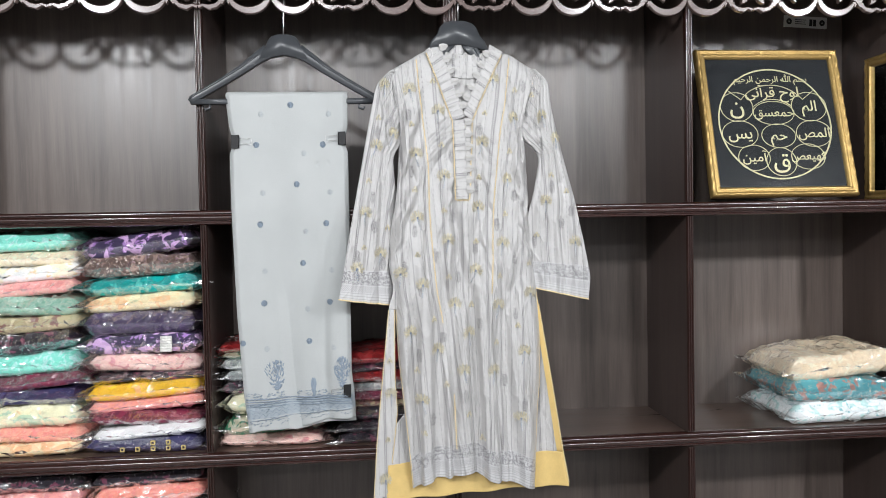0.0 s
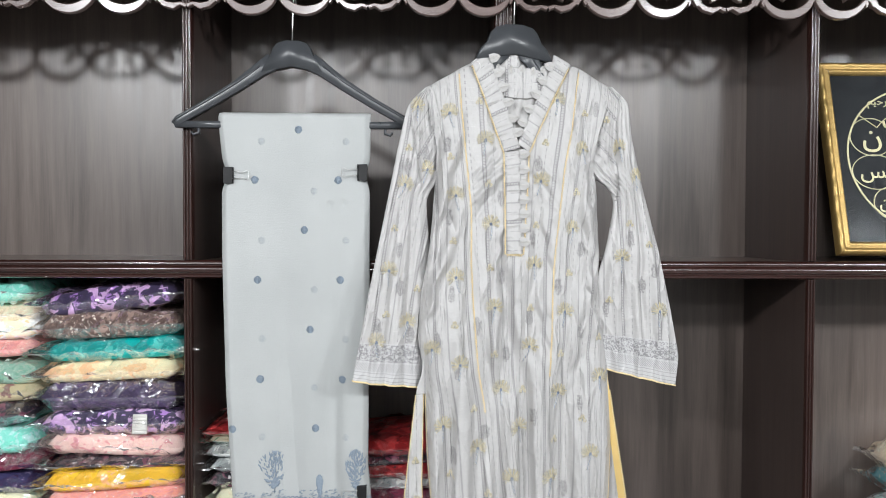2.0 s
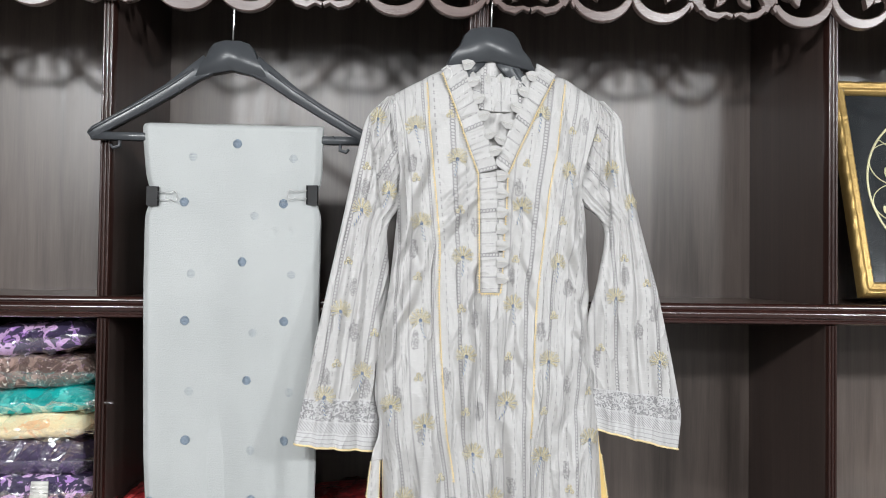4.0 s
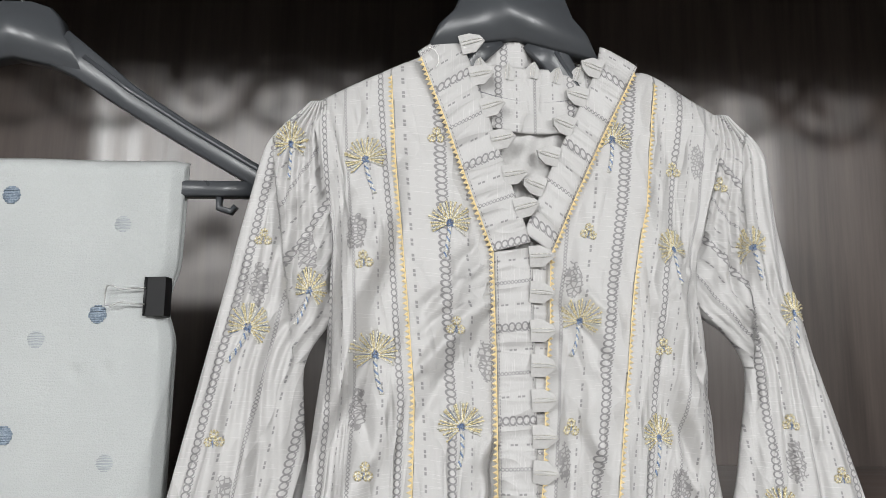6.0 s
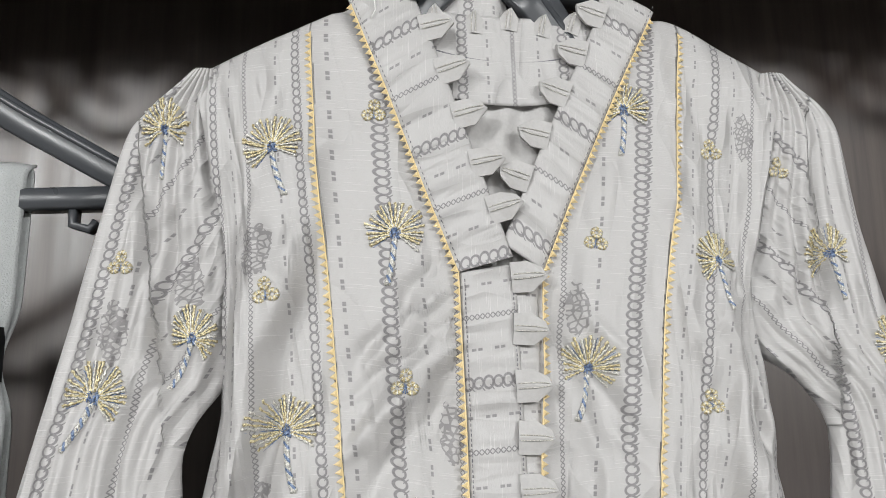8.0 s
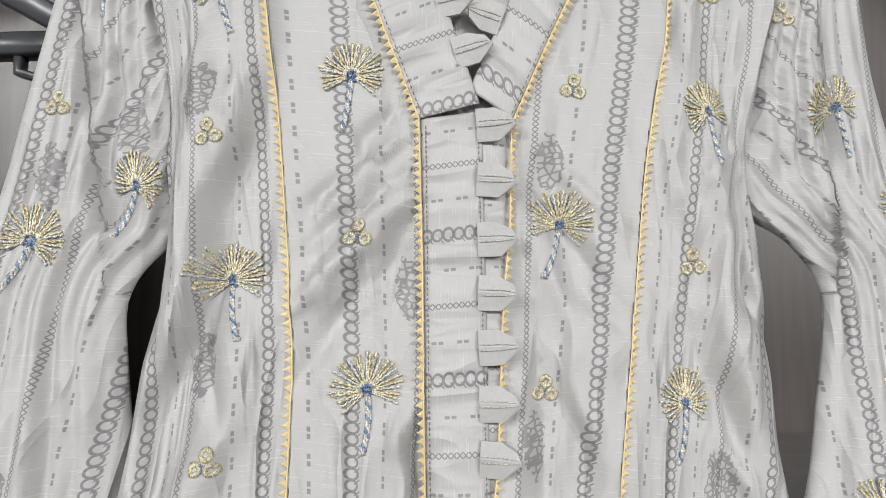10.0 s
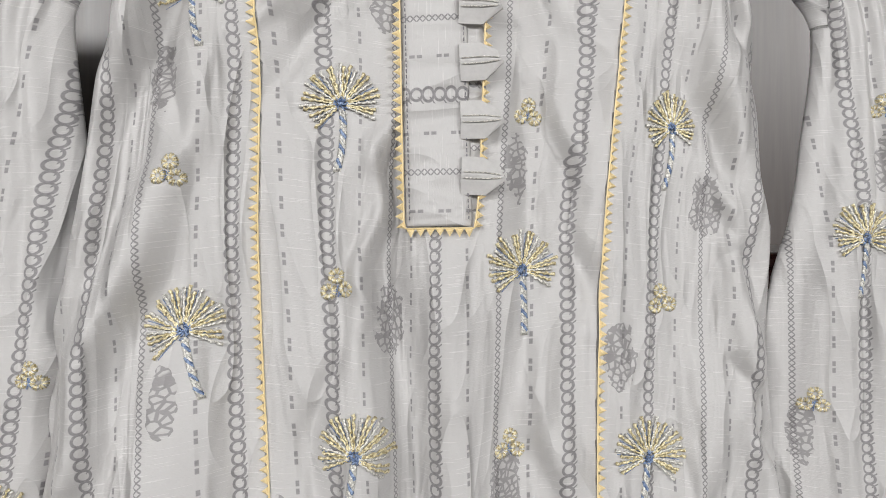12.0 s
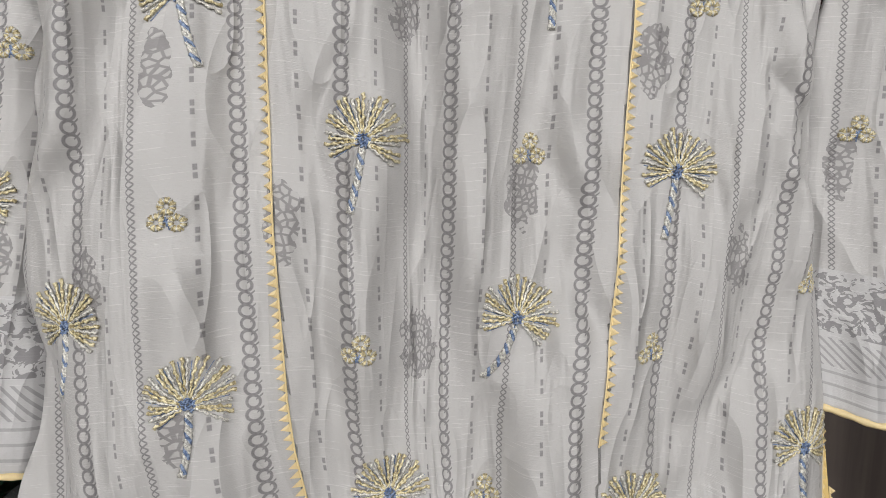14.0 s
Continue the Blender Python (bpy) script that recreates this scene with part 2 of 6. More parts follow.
def sheet(name, X, Y, Z, mat, parent=None, U=None, V=None, attrs=None, wrap=False, solid=0.0, label="", inner=None):
    """A grid of points as one smooth sheet, with its print coordinates."""
    rows, cols = X.shape
    verts = np.stack([X, Y, Z], -1).reshape(-1, 3)
    i, j = np.meshgrid(np.arange(rows - 1), np.arange(cols if wrap else cols - 1), indexing="ij")
    jn = (j + 1) % cols
    faces = np.stack([i * cols + j, (i + 1) * cols + j, (i + 1) * cols + jn, i * cols + jn], -1).reshape(-1, 4)
    mesh = bpy.data.meshes.new(name)
    mesh.from_pydata(verts.tolist(), [], faces.tolist())
    if U is not None:
        layer = mesh.uv_layers.new(name="print")
        idx = np.empty(len(mesh.loops), int)
        mesh.loops.foreach_get("vertex_index", idx)
        layer.data.foreach_set("uv", np.stack([U.ravel()[idx], V.ravel()[idx]], -1).ravel())
    for key, val in (attrs or {}).items():
        a = mesh.attributes.new(key, "FLOAT", "POINT")
        a.data.foreach_set("value", np.ascontiguousarray(val, dtype=float).ravel())
    ob = place(name, mesh, [mat, inner] if inner else mat, parent, label)
    if solid:
        mod = ob.modifiers.new("thickness", "SOLIDIFY")
        mod.thickness, mod.offset = solid, 0
        if inner:
            mod.material_offset = 1
    return ob


class Builder:
    """Collects pieces of one mesh."""

    def __init__(self):
        self.v, self.f, self.m = [], [], []

    def add(self, verts, faces, mat=0):
        n = len(self.v)
        self.v += [tuple(p) for p in verts]
        self.f += [tuple(n + k for k in face) for face in faces]
        self.m += [mat] * len(faces)

    def tube(self, pts, radii, sides=5, mat=0, caps=True):
        pts = [Vector(p) for p in pts]
        verts, faces = [], []
        for k, p in enumerate(pts):
            d = (pts[min(k + 1, len(pts) - 1)] - pts[max(k - 1, 0)]).normalized()
            a = d.cross(Vector((0, 1, 0)))
            a = a.normalized() if a.length > 0.05 else d.cross(Vector((1, 0, 0))).normalized()
            b = d.cross(a)
            r = radii[k] if isinstance(radii, (list, tuple)) else radii
            for s in range(sides):
                w = 2 * math.pi * s / sides
                verts.append(p + r * (math.cos(w) * a + math.sin(w) * b))
        for k in range(len(pts) - 1):
            for s in range(sides):
                t = (s + 1) % sides
                faces.append((k * sides + s, k * sides + t, (k + 1) * sides + t, (k + 1) * sides + s))
        if caps:
            faces += [tuple(range(sides)), tuple(range((len(pts) - 1) * sides, len(pts) * sides))]
        self.add(verts, faces, mat)

    def box(self, x0, x1, y0, y1, z0, z1, mat=0):
        v = [(x, y, z) for x in (x0, x1) for y in (y0, y1) for z in (z0, z1)]
        self.add(v, [(0, 1, 3, 2), (4, 6, 7, 5), (0, 4, 5, 1), (2, 3, 7, 6), (0, 2, 6, 4), (1, 5, 7, 3)], mat)

    def ribbon(self, pts, widths, y0, y1, mat=0):
        """A flat stroke in the x-z plane, cut from board of depth y0 to y1, with eased front edges."""
        n = len(pts)
        ring = []
        for k, (x, z) in enumerate(pts):
            ax, az = pts[max(k - 1, 0)]
            bx, bz = pts[min(k + 1, n - 1)]
            dx, dz = bx - ax, bz - az
            q = math.hypot(dx, dz) or 1
            w = widths[k] / 2
            nx, nz = -dz / q, dx / q
            e = min(0.0015, w * 0.4)
            ring.append([(x + nx * w, y1, z + nz * w), (x + nx * w, y0 + e, z + nz * w), (x + nx * (w - e), y0, z + nz * (w - e)),
                         (x - nx * (w - e), y0, z - nz * (w - e)), (x - nx * w, y0 + e, z - nz * w), (x - nx * w, y1, z - nz * w)])
        verts = [p for r in ring for p in r]
        faces = [(k * 6 + s, (k + 1) * 6 + s, (k + 1) * 6 + (s + 1) % 6, k * 6 + (s + 1) % 6) for k in range(n - 1) for s in range(6)]
        faces += [tuple(range(6)), tuple(range((n - 1) * 6 + 5, (n - 1) * 6 - 1, -1))]
        self.add(verts, faces, mat)

    def prism(self, outline, y0, y1, mat=0, ease=0.0):
        """A board cut to an outline in x-z, standing between y0 and y1."""
        n = len(outline)
        cx, cz = sum(p[0] for p in outline) / n, sum(p[1] for p in outline) / n
        f = 1 - ease
        v = [(x, y1, z) for x, z in outline] + [(x, y0 + (y1 - y0) * 0.25 * (ease > 0), z) for x, z in outline] + [(cx + (x - cx) * f, y0, cz + (z - cz) * f) for x, z in outline]
        faces = [tuple(range(n))] + [tuple(range(3 * n - 1, 2 * n - 1, -1))]
        for a in (0, n):
            faces += [(a + k, a + (k + 1) % n, a + n + (k + 1) % n, a + n + k) for k in range(n)]
        self.add(v, faces, mat)

    def make(self, name, mats, parent=None, label="", smooth=True):
        mesh = bpy.data.meshes.new(name)
        mesh.from_pydata(self.v, [], self.f)
        mesh.polygons.foreach_set("material_index", self.m)
        bm = bmesh.new()
        bm.from_mesh(mesh)
        bmesh.ops.recalc_face_normals(bm, faces=bm.faces)
        bm.to_mesh(mesh)
        bm.free()
        return place(name, mesh, mats, parent, label, smooth)


def bar(name, x0, x1, y0, y1, z0, z1, mat, parent=None, label="", bevel=0.0015):
    b = Builder()
    b.box(min(x0, x1), max(x0, x1), min(y0, y1), max(y0, y1), min(z0, z1), max(z0, z1))
    ob = b.make(name, mat, parent, label, smooth=False)
    if bevel:
        bm = bmesh.new()
        bm.from_mesh(ob.data)
        bmesh.ops.bevel(bm, geom=bm.edges[:], offset=bevel, segments=2, affect="EDGES", profile=0.5)
        bm.to_mesh(ob.data)
        bm.free()
    return ob


def interp(z, table):
    """A softened curve through (z, value) pairs, given in any order."""
    t = sorted(table)
    a, b = [p for p, q in t], [q for p, q in t]
    return sum(k * np.interp(z + d, a, b) for d, k in ((0.0, 0.3), (-0.006, 0.22), (0.006, 0.22), (-0.012, 0.13), (0.012, 0.13)))


# ---- room ----
# Unseen shell around the shop; wall, floor and ceiling colours lowered to cut bounce.
tagged(bar("floor", -3, 3.6, -3.4, 2.3, -0.12, 0, FLOOR, bevel=0), "pale polished shop floor", "floor", kind="structure")
tagged(bar("ceiling", -3, 3.6, -3.4, 2.3, 2.75, 2.87, CEIL, bevel=0), "plain grey shop ceiling", "ceiling", kind="structure")
tagged(bar("wall_north", -3, 3.6, 2.2, 2.3, 0, 2.75, WALL, bevel=0), "plain painted wall behind the shelving", "wall", kind="structure")
tagged(bar("wall_south", -3, 3.6, -3.4, -3.3, 0, 2.75, WALL, bevel=0), "plain painted shop wall", "wall", kind="structure")
tagged(bar("wall_west", -3.1, -3, -3.4, 2.3, 0, 2.75, WALL, bevel=0), "plain painted shop wall", "wall", kind="structure")
tagged(bar("wall_east", 3.6, 3.7, -3.4, 2.3, 0, 2.75, WALL, bevel=0), "plain painted shop wall", "wall", kind="structure")

# ---- shelving ----
FRONT, BACK = 1.875, 2.17
POSTS = [-1.688, -1.074, -0.423, 0.187, 0.797, 1.407, 2.017]
DECKS = [0.10, 0.47, 0.835, 1.430]
shelving = empty("wall_shelving", "dark brown wooden wall shelving with fluted posts and open bays", "shelving", (0.19, 2.0, 0))
for a, b in zip(POSTS, POSTS[1:]):
    bar("back_board", a + 0.0004, b - 0.0004, BACK, BACK + 0.016, 0.0, 2.30, WOOD_BACK, shelving, bevel=0.0006)


def flutes(name, x, half, y, z0, z1, parent, count, mat):
    """A post face of rounded reeds."""
    n = count * 8 + 1
    s = np.linspace(0, 1, n)
    prof = y - 0.005 * np.abs(np.sin(np.pi * s * count)) ** 0.6
    prof[0] = prof[-1] = y + 0.012
    X = np.stack([x - half + 2 * half * s] * 2)
    Y = np.stack([prof] * 2)
    Z = np.stack([np.full(n, z1), np.full(n, z0)])
    return sheet(name, X, Y, Z, mat, parent)


for k, x in enumerate(POSTS):
    wide = 0.018 if k == 3 else 0.0095
    bar("upright_panel", x - 0.0085, x + 0.0085, FRONT + 0.004, BACK - 0.001, 0.0, 2.30, WOOD_SIDE, shelving)
    for z0, z1 in ((1.448, 2.06), (0.857, 1.411), (0.487, 0.813), (0.12, 0.452)):
        flutes("post_moulding", x, wide if z0 > 1.4 else 0.0085, FRONT, z0, z1, shelving, 5 if k == 3 else 3, WOOD_DARK)


def nosing(z, parent):
    """The moulded front edge of one shelf deck."""
    prof = [(0.012, 0.017), (-0.004, 0.0165), (-0.0075, 0.013), (-0.0075, 0.0095), (-0.0045, 0.0085), (-0.0045, 0.0065), (-0.010, 0.004), (-0.0115, -0.001),
            (-0.010, -0.006), (-0.0045, -0.0085), (-0.0045, -0.0105), (-0.0065, -0.012), (-0.0065, -0.0155), (-0.003, -0.018), (0.012, -0.018)]
    X = np.array([[POSTS[0]] * len(prof), [POSTS[-1]] * len(prof)])
    Y = np.array([[FRONT + a for a, b in prof]] * 2)
    Z = np.array([[z + b for a, b in prof]] * 2)
    ob = sheet("shelf_nosing", X, Y, Z, WOOD_EDGE, parent, label="dark polished moulded shelf edge")
    mod = ob.modifiers.new("bevel_shade", "EDGE_SPLIT")
    mod.split_angle = radians(50)


for z in DECKS:
    for a, b in zip(POSTS, POSTS[1:]):
        bar("shelf_board", a + 0.0088, b - 0.0088, FRONT + 0.012, BACK - 0.0005, z - 0.016, z + 0.0155, SHELF_TOP, shelving)
    nosing(z, shelving)
bar("plinth", POSTS[0], POSTS[-1], FRONT + 0.02, FRONT + 0.04, 0.0, 0.08, WOOD_DARK, shelving)
bar("top_board", POSTS[0], POSTS[-1], FRONT - 0.02, BACK + 0.02, 2.30, 2.33, WOOD_DARK, shelving)
bar("valance_board", POSTS[0], POSTS[-1], FRONT - 0.022, FRONT - 0.004, 2.02, 2.30, WOOD_DARK, shelving)

# ---- kurta ----
def plane(x, z):
    return 1.832 + 0.14 * (np.clip(x, -0.1, 0.35 + 0.12 * np.clip((z - 1.46) / 0.12, 0, 1)) - 0.21) + 0.08 * (np.clip(z, 0.7, 1.86) - 1.5)


def limit(x, z):
    """How far back the cloth may hang: in front of the posts and shelf edges, deeper in the open bay."""
    return 1.861 + 0.05 * np.clip((z - 1.46) / 0.08, 0, 1) * np.clip((x - 0.212) / 0.05, 0, 1)


rng = np.random.default_rng(7)
# folds of the cloth: top x, top z, bottom x, bottom z, width, depth (minus: towards the viewer)
CHEST = [(0.087, 1.786, 0.056, 1.667, 0.007, 0.005), (0.111, 1.73, 0.088, 1.638, 0.008, -0.003), (0.056, 1.684, 0.058, 1.539, 0.005, 0.006), (0.073, 1.685, 0.071, 1.539, 0.007, -0.004),
         (0.182, 1.645, 0.147, 1.625, 0.004, -0.002), (0.184, 1.629, 0.134, 1.593, 0.005, 0.0025), (0.182, 1.612, 0.131, 1.565, 0.006, -0.003), (0.183, 1.586, 0.148, 1.546, 0.006, 0.0025),
         (0.336, 1.782, 0.359, 1.643, 0.006, 0.004), (0.317, 1.728, 0.325, 1.614, 0.008, -0.003), (0.362, 1.743, 0.361, 1.614, 0.005, 0.004), (0.359, 1.643, 0.361, 1.54, 0.006, -0.004),
         (0.239, 1.627, 0.278, 1.56, 0.007, 0.003)]
WAIST = [(0.172, 1.659, 0.134, 1.609, 0.005, 0.003), (0.182, 1.636, 0.143, 1.576, 0.006, -0.003), (0.186, 1.607, 0.135, 1.536, 0.006, 0.0035), (0.181, 1.503, 0.17, 1.433, 0.005, -0.004),
         (0.185, 1.493, 0.181, 1.432, 0.005, 0.005), (0.091, 1.651, 0.059, 1.526, 0.008, -0.005), (0.102, 1.645, 0.071, 1.505, 0.008, 0.005), (0.112, 1.552, 0.08, 1.455, 0.01, -0.004),
         (0.08, 1.557, 0.053, 1.442, 0.008, 0.004), (0.066, 1.57, 0.047, 1.442, 0.006, -0.004), (0.342, 1.645, 0.35, 1.501, 0.008, -0.004), (0.355, 1.63, 0.363, 1.512, 0.006, 0.005),
         (0.361, 1.534, 0.37, 1.431, 0.007, -0.004), (0.332, 1.534, 0.357, 1.436, 0.008, 0.004), (0.255, 1.585, 0.268, 1.497, 0.007, -0.003), (0.261, 1.513, 0.274, 1.434, 0.006, 0.004)]
HIP = [(0.073, 1.464, 0.042, 1.349, 0.008, -0.005), (0.083, 1.45, 0.054, 1.335, 0.01, 0.004), (0.048, 1.477, 0.025, 1.382, 0.006, -0.004), (0.038, 1.412, 0.018, 1.33, 0.008, 0.005),
       (0.119, 1.427, 0.112, 1.27, 0.01, 0.004), (0.182, 1.453, 0.196, 1.268, 0.009, 0.007), (0.173, 1.443, 0.167, 1.269, 0.012, -0.005), (0.206, 1.444, 0.218, 1.268, 0.016, -0.005),
       (0.17, 1.463, 0.148, 1.365, 0.005, 0.003), (0.237, 1.393, 0.248, 1.267, 0.012, 0.004), (0.254, 1.394, 0.261, 1.267, 0.01, -0.004),
       (0.343, 1.484, 0.358, 1.391, 0.006, -0.005), (0.335, 1.396, 0.317, 1.271, 0.01, -0.004), (0.352, 1.388, 0.377, 1.332, 0.006, 0.005)]
SKIRT = [(0.046, 1.369, 0.038, 1.216, 0.012, 0.005), (0.107, 1.317, 0.079, 1.215, 0.014, -0.004), (0.348, 1.414, 0.364, 1.324, 0.007, -0.005), (0.345, 1.287, 0.319, 1.204, 0.012, 0.005),
         (0.279, 1.315, 0.295, 1.205, 0.012, -0.004), (0.252, 1.364, 0.265, 1.288, 0.008, 0.003), (0.147, 1.35, 0.159, 1.211, 0.01, 0.003), (0.19, 1.327, 0.194, 1.209, 0.012, 0.006)]
PLEATS = [(0.250, 1.20, 0.262, 0.78, 0.016, -0.012), (0.205, 1.15, 0.200, 0.79, 0.018, -0.009), (0.150, 1.20, 0.135, 0.78, 0.012, 0.009), (0.222, 1.20, 0.232, 0.78, 0.011, 0.012),
          (0.110, 1.20, 0.105, 0.78, 0.016, -0.008), (0.300, 1.20, 0.310, 0.78, 0.013, 0.009), (0.345, 1.20, 0.345, 0.78, 0.018, -0.007), (0.175, 1.18, 0.168, 0.82, 0.010, 0.007),
          (0.275, 1.10, 0.285, 0.80, 0.008, 0.006), (0.085, 1.15, 0.088, 0.80, 0.008, 0.007)]
PLEATS = [(a, b, c, d, w, 2.0 * e) for a, b, c, d, w, e in PLEATS] + [(a, b, c, d, 1.1 * w, 1.35 * e) for a, b, c, d, w, e in CHEST + WAIST + HIP + SKIRT]
for _ in range(16):
    px = rng.uniform(0.05, 0.385)
    pz = rng.uniform(1.0, 1.70)
    PLEATS.append((px, pz, px + (px - 0.21) * rng.uniform(-0.05, 0.35) + rng.uniform(-0.03, 0.03), pz - rng.uniform(0.10, 0.32), rng.uniform(0.004, 0.009), rng.choice([-1, 1]) * rng.uniform(0.0010, 0.0026)))
WAVES = [(rng.uniform(18, 130), rng.uniform(-14, 14), rng.uniform(0, 6.28), rng.uniform(0.00015, 0.0005)) for _ in range(14)]
# short drag lines that run from the neck crossing and the armholes
DRAGS = [(0.185, 1.655, 0.130, 1.600, 0.004, -0.0022), (0.183, 1.640, 0.120, 1.560, 0.004, 0.002), (0.186, 1.615, 0.140, 1.530, 0.004, -0.002),
         (0.240, 1.650, 0.300, 1.590, 0.004, -0.002), (0.242, 1.620, 0.300, 1.545, 0.004, 0.002), (0.060, 1.665, 0.115, 1.640, 0.004, -0.002),
         (0.366, 1.650, 0.315, 1.610, 0.004, -0.002), (0.362, 1.63, 0.325, 1.56, 0.005, 0.0025), (0.065, 1.60, 0.10, 1.48, 0.005, 0.003)]


# fans of soft drapes that follow the flare: count, phase, sway, centre across, spread, centre height, spread, depth
DRAPES = [(rng.uniform(9, 26), rng.uniform(0, 6.28), rng.uniform(2, 5), rng.uniform(-1.0, 1.0), rng.uniform(0.25, 0.7), rng.uniform(0.78, 1.12), rng.uniform(0.10, 0.22), rng.uniform(0.0012, 0.0030)) for _ in range(18)]
DRAPES += [(11, 1.0, 2, 0.0, 1.5, 0.82, 0.26, 0.0045), (7, 2.0, 1.5, 0.0, 1.5, 0.98, 0.22, 0.004)]


# sharp little creases: centre, direction, half length, width, depth
CREASES = []
for _ in range(110):
    steep = rng.random() < 0.6
    ang = rng.uniform(65, 115) if steep else rng.choice([rng.uniform(25, 60), rng.uniform(120, 155)])
    CREASES.append((rng.uniform(0.05, 0.38), rng.uniform(0.95, 1.76), math.cos(math.radians(ang)), math.sin(math.radians(ang)), rng.uniform(0.02, 0.07), rng.uniform(0.0025, 0.0055), rng.choice([-1, 1]) * rng.uniform(0.0004, 0.0013)))


def folds(x, z):
    y = np.zeros(np.broadcast(x, z).shape)
    phi = (x - 0.21) / (0.150 + 0.045 * np.clip(1.75 - z, 0, 1.0))
    for n, ph, sway, c0, cs, z0, zs, a in DRAPES:
        env = np.exp(-((phi - c0) / cs) ** 2 - ((z - z0) / zs) ** 2)
        s = np.sin(n * phi + ph + 0.8 * np.sin(sway * 2.4 * z + ph))
        y = y + 2.1 * a * env * (np.abs(s) ** 0.75 * np.sign(s))
    for x0, z0, x1, z1, w, a in PLEATS:
        s = np.clip((z0 - z) / (z0 - z1), -0.4, 1.4)
        mid = x0 + (x1 - x0) * s + 0.003 * np.sin(9 * s + x0 * 90)
        fade = np.clip((s + 0.25) / 0.4, 0, 1) * np.clip((1.3 - s) / 0.35, 0, 1) if z1 > 0.9 else np.clip((s + 0.25) / 0.5, 0, 1)
        y = y + 1.9 * a * np.exp(-np.abs((x - mid) / w) ** 1.6) * fade
    for x0, z0, x1, z1, w, a in DRAGS:
        dx, dz = x1 - x0, z1 - z0
        q = math.hypot(dx, dz)
        s = ((x - x0) * dx + (z - z0) * dz) / q / q
        d = ((x - x0) * dz - (z - z0) * dx) / q
        y = y + 1.9 * a * np.exp(-np.abs(d / w) ** 1.5) * np.clip((s + 0.1) / 0.25, 0, 1) * np.clip((1.1 - s) / 0.5, 0, 1)
    for cx, cz, dx, dz, ln, w, a in CREASES:
        s = ((x - cx) * dx + (z - cz) * dz) / ln
        d = (x - cx) * dz - (z - cz) * dx + 0.002 * np.sin(4 * s + cx * 50)
        y = y + a * np.exp(-np.abs(d / w) ** 1.25) * np.exp(-s ** 4)
    for kx, kz, ph, a in WAVES:
        y = y + a * np.sin(kx * x + kz * z + ph + 2.0 * np.sin(3.1 * z + ph))
    deep = 0.013 - 0.006 * np.clip((z - 1.60) / 0.06, 0, 1)
    return np.where(y > 0, deep * np.tanh(y / deep), 0.016 * np.tanh(y / 0.016))


LEFT = [(1.775, 0.037), (1.665, 0.058), (1.611, 0.056), (1.557, 0.052), (1.516, 0.049), (1.476, 0.045), (1.437, 0.039), (1.411, 0.033), (1.368, 0.027), (1.30, 0.024), (1.247, 0.034), (1.081, 0.041), (0.921, 0.056), (0.76, 0.070)]
RIGHT = [(1.785, 0.401), (1.66, 0.366), (1.63, 0.364), (1.577, 0.373), (1.473, 0.375), (1.40, 0.371), (1.343, 0.376), (1.301, 0.381), (1.243, 0.390), (1.116, 0.396), (0.979, 0.388), (0.74, 0.367)]
SEAM_L = [(1.82, 0.100), (1.73, 0.106), (1.625, 0.117), (1.537, 0.125), (1.455, 0.124), (1.384, 0.127), (1.311, 0.132), (1.24, 0.138), (1.177, 0.150), (0.74, 0.19)]
SEAM_R = [(1.83, 0.336), (1.70, 0.318), (1.627, 0.304), (1.535, 0.293), (1.466, 0.284), (1.39, 0.279), (1.312, 0.276), (1.238, 0.271), (0.74, 0.262)]
TOP = [(0.037, 1.775), (0.067, 1.794), (0.098, 1.811), (0.125, 1.826), (0.146, 1.790), (0.198, 1.658), (0.222, 1.657), (0.290, 1.80), (0.318, 1.830), (0.341, 1.822), (0.365, 1.806), (0.401, 1.786)]


def body_y(x, z):
    """The front of the hanging kurta."""
    l, r = interp(z, LEFT), interp(z, RIGHT)
    e = np.minimum(x - l, r - x)
    round_off = np.clip((1.64 - z) / 0.06, 0.12, 1) * 0.022 * np.clip(1 - e / 0.024, 0, 1.3) ** 2
    round_off = round_off - 0.010 * np.exp(-((x - 0.085) / 0.05) ** 2 - ((z - 1.33) / 0.10) ** 2)
    top = interp(x, TOP)
    shoulder = 0.009 * np.clip(1 - (top - z) / 0.030, 0, 1) ** 2
    return np.minimum(plane(x, z) + folds(x, z) * (0.25 + 0.75 * np.clip((top - z) / 0.09, 0, 1)) + round_off + shoulder, limit(x, z))


def print_u(x, z):
    """Stripe number across the front: whole at the rings."""
    l, r = interp(z, SEAM_L), interp(z, SEAM_R)
    c = (x - l) / (r - l)
    c = c + 0.045 * np.clip((z - 1.42) / 0.12, 0, 1) * np.clip(1 - c / 0.45, 0, 1)
    mid = np.interp(c, [0, 0.2, 0.37, 0.49, 0.68, 0.9, 1.0], [-0.42, 0.0, 0.5, 1.0, 1.5, 2.0, 2.2])
    spread = interp(z, [(1.66, 0.80), (1.55, 0.92), (1.45, 1.0), (1.28, 1.1), (0.74, 1.35)])
    left = np.interp((x - l) / spread, [-0.155, -0.125, -0.096, -0.070, -0.059, -0.049, -0.026, -0.0115, 0], [-2.5, -2.0, -1.5, -1.0, -0.75, -0.5, -0.25, 0.0, 0.2])
    right = np.interp(x - r, [0, 0.0255, 0.038, 0.050, 0.076, 0.126], [-0.45, 0.0, 0.25, 0.5, 1.0, 2.0])
    return np.where(x < l, left, np.where(x > r, right, mid))


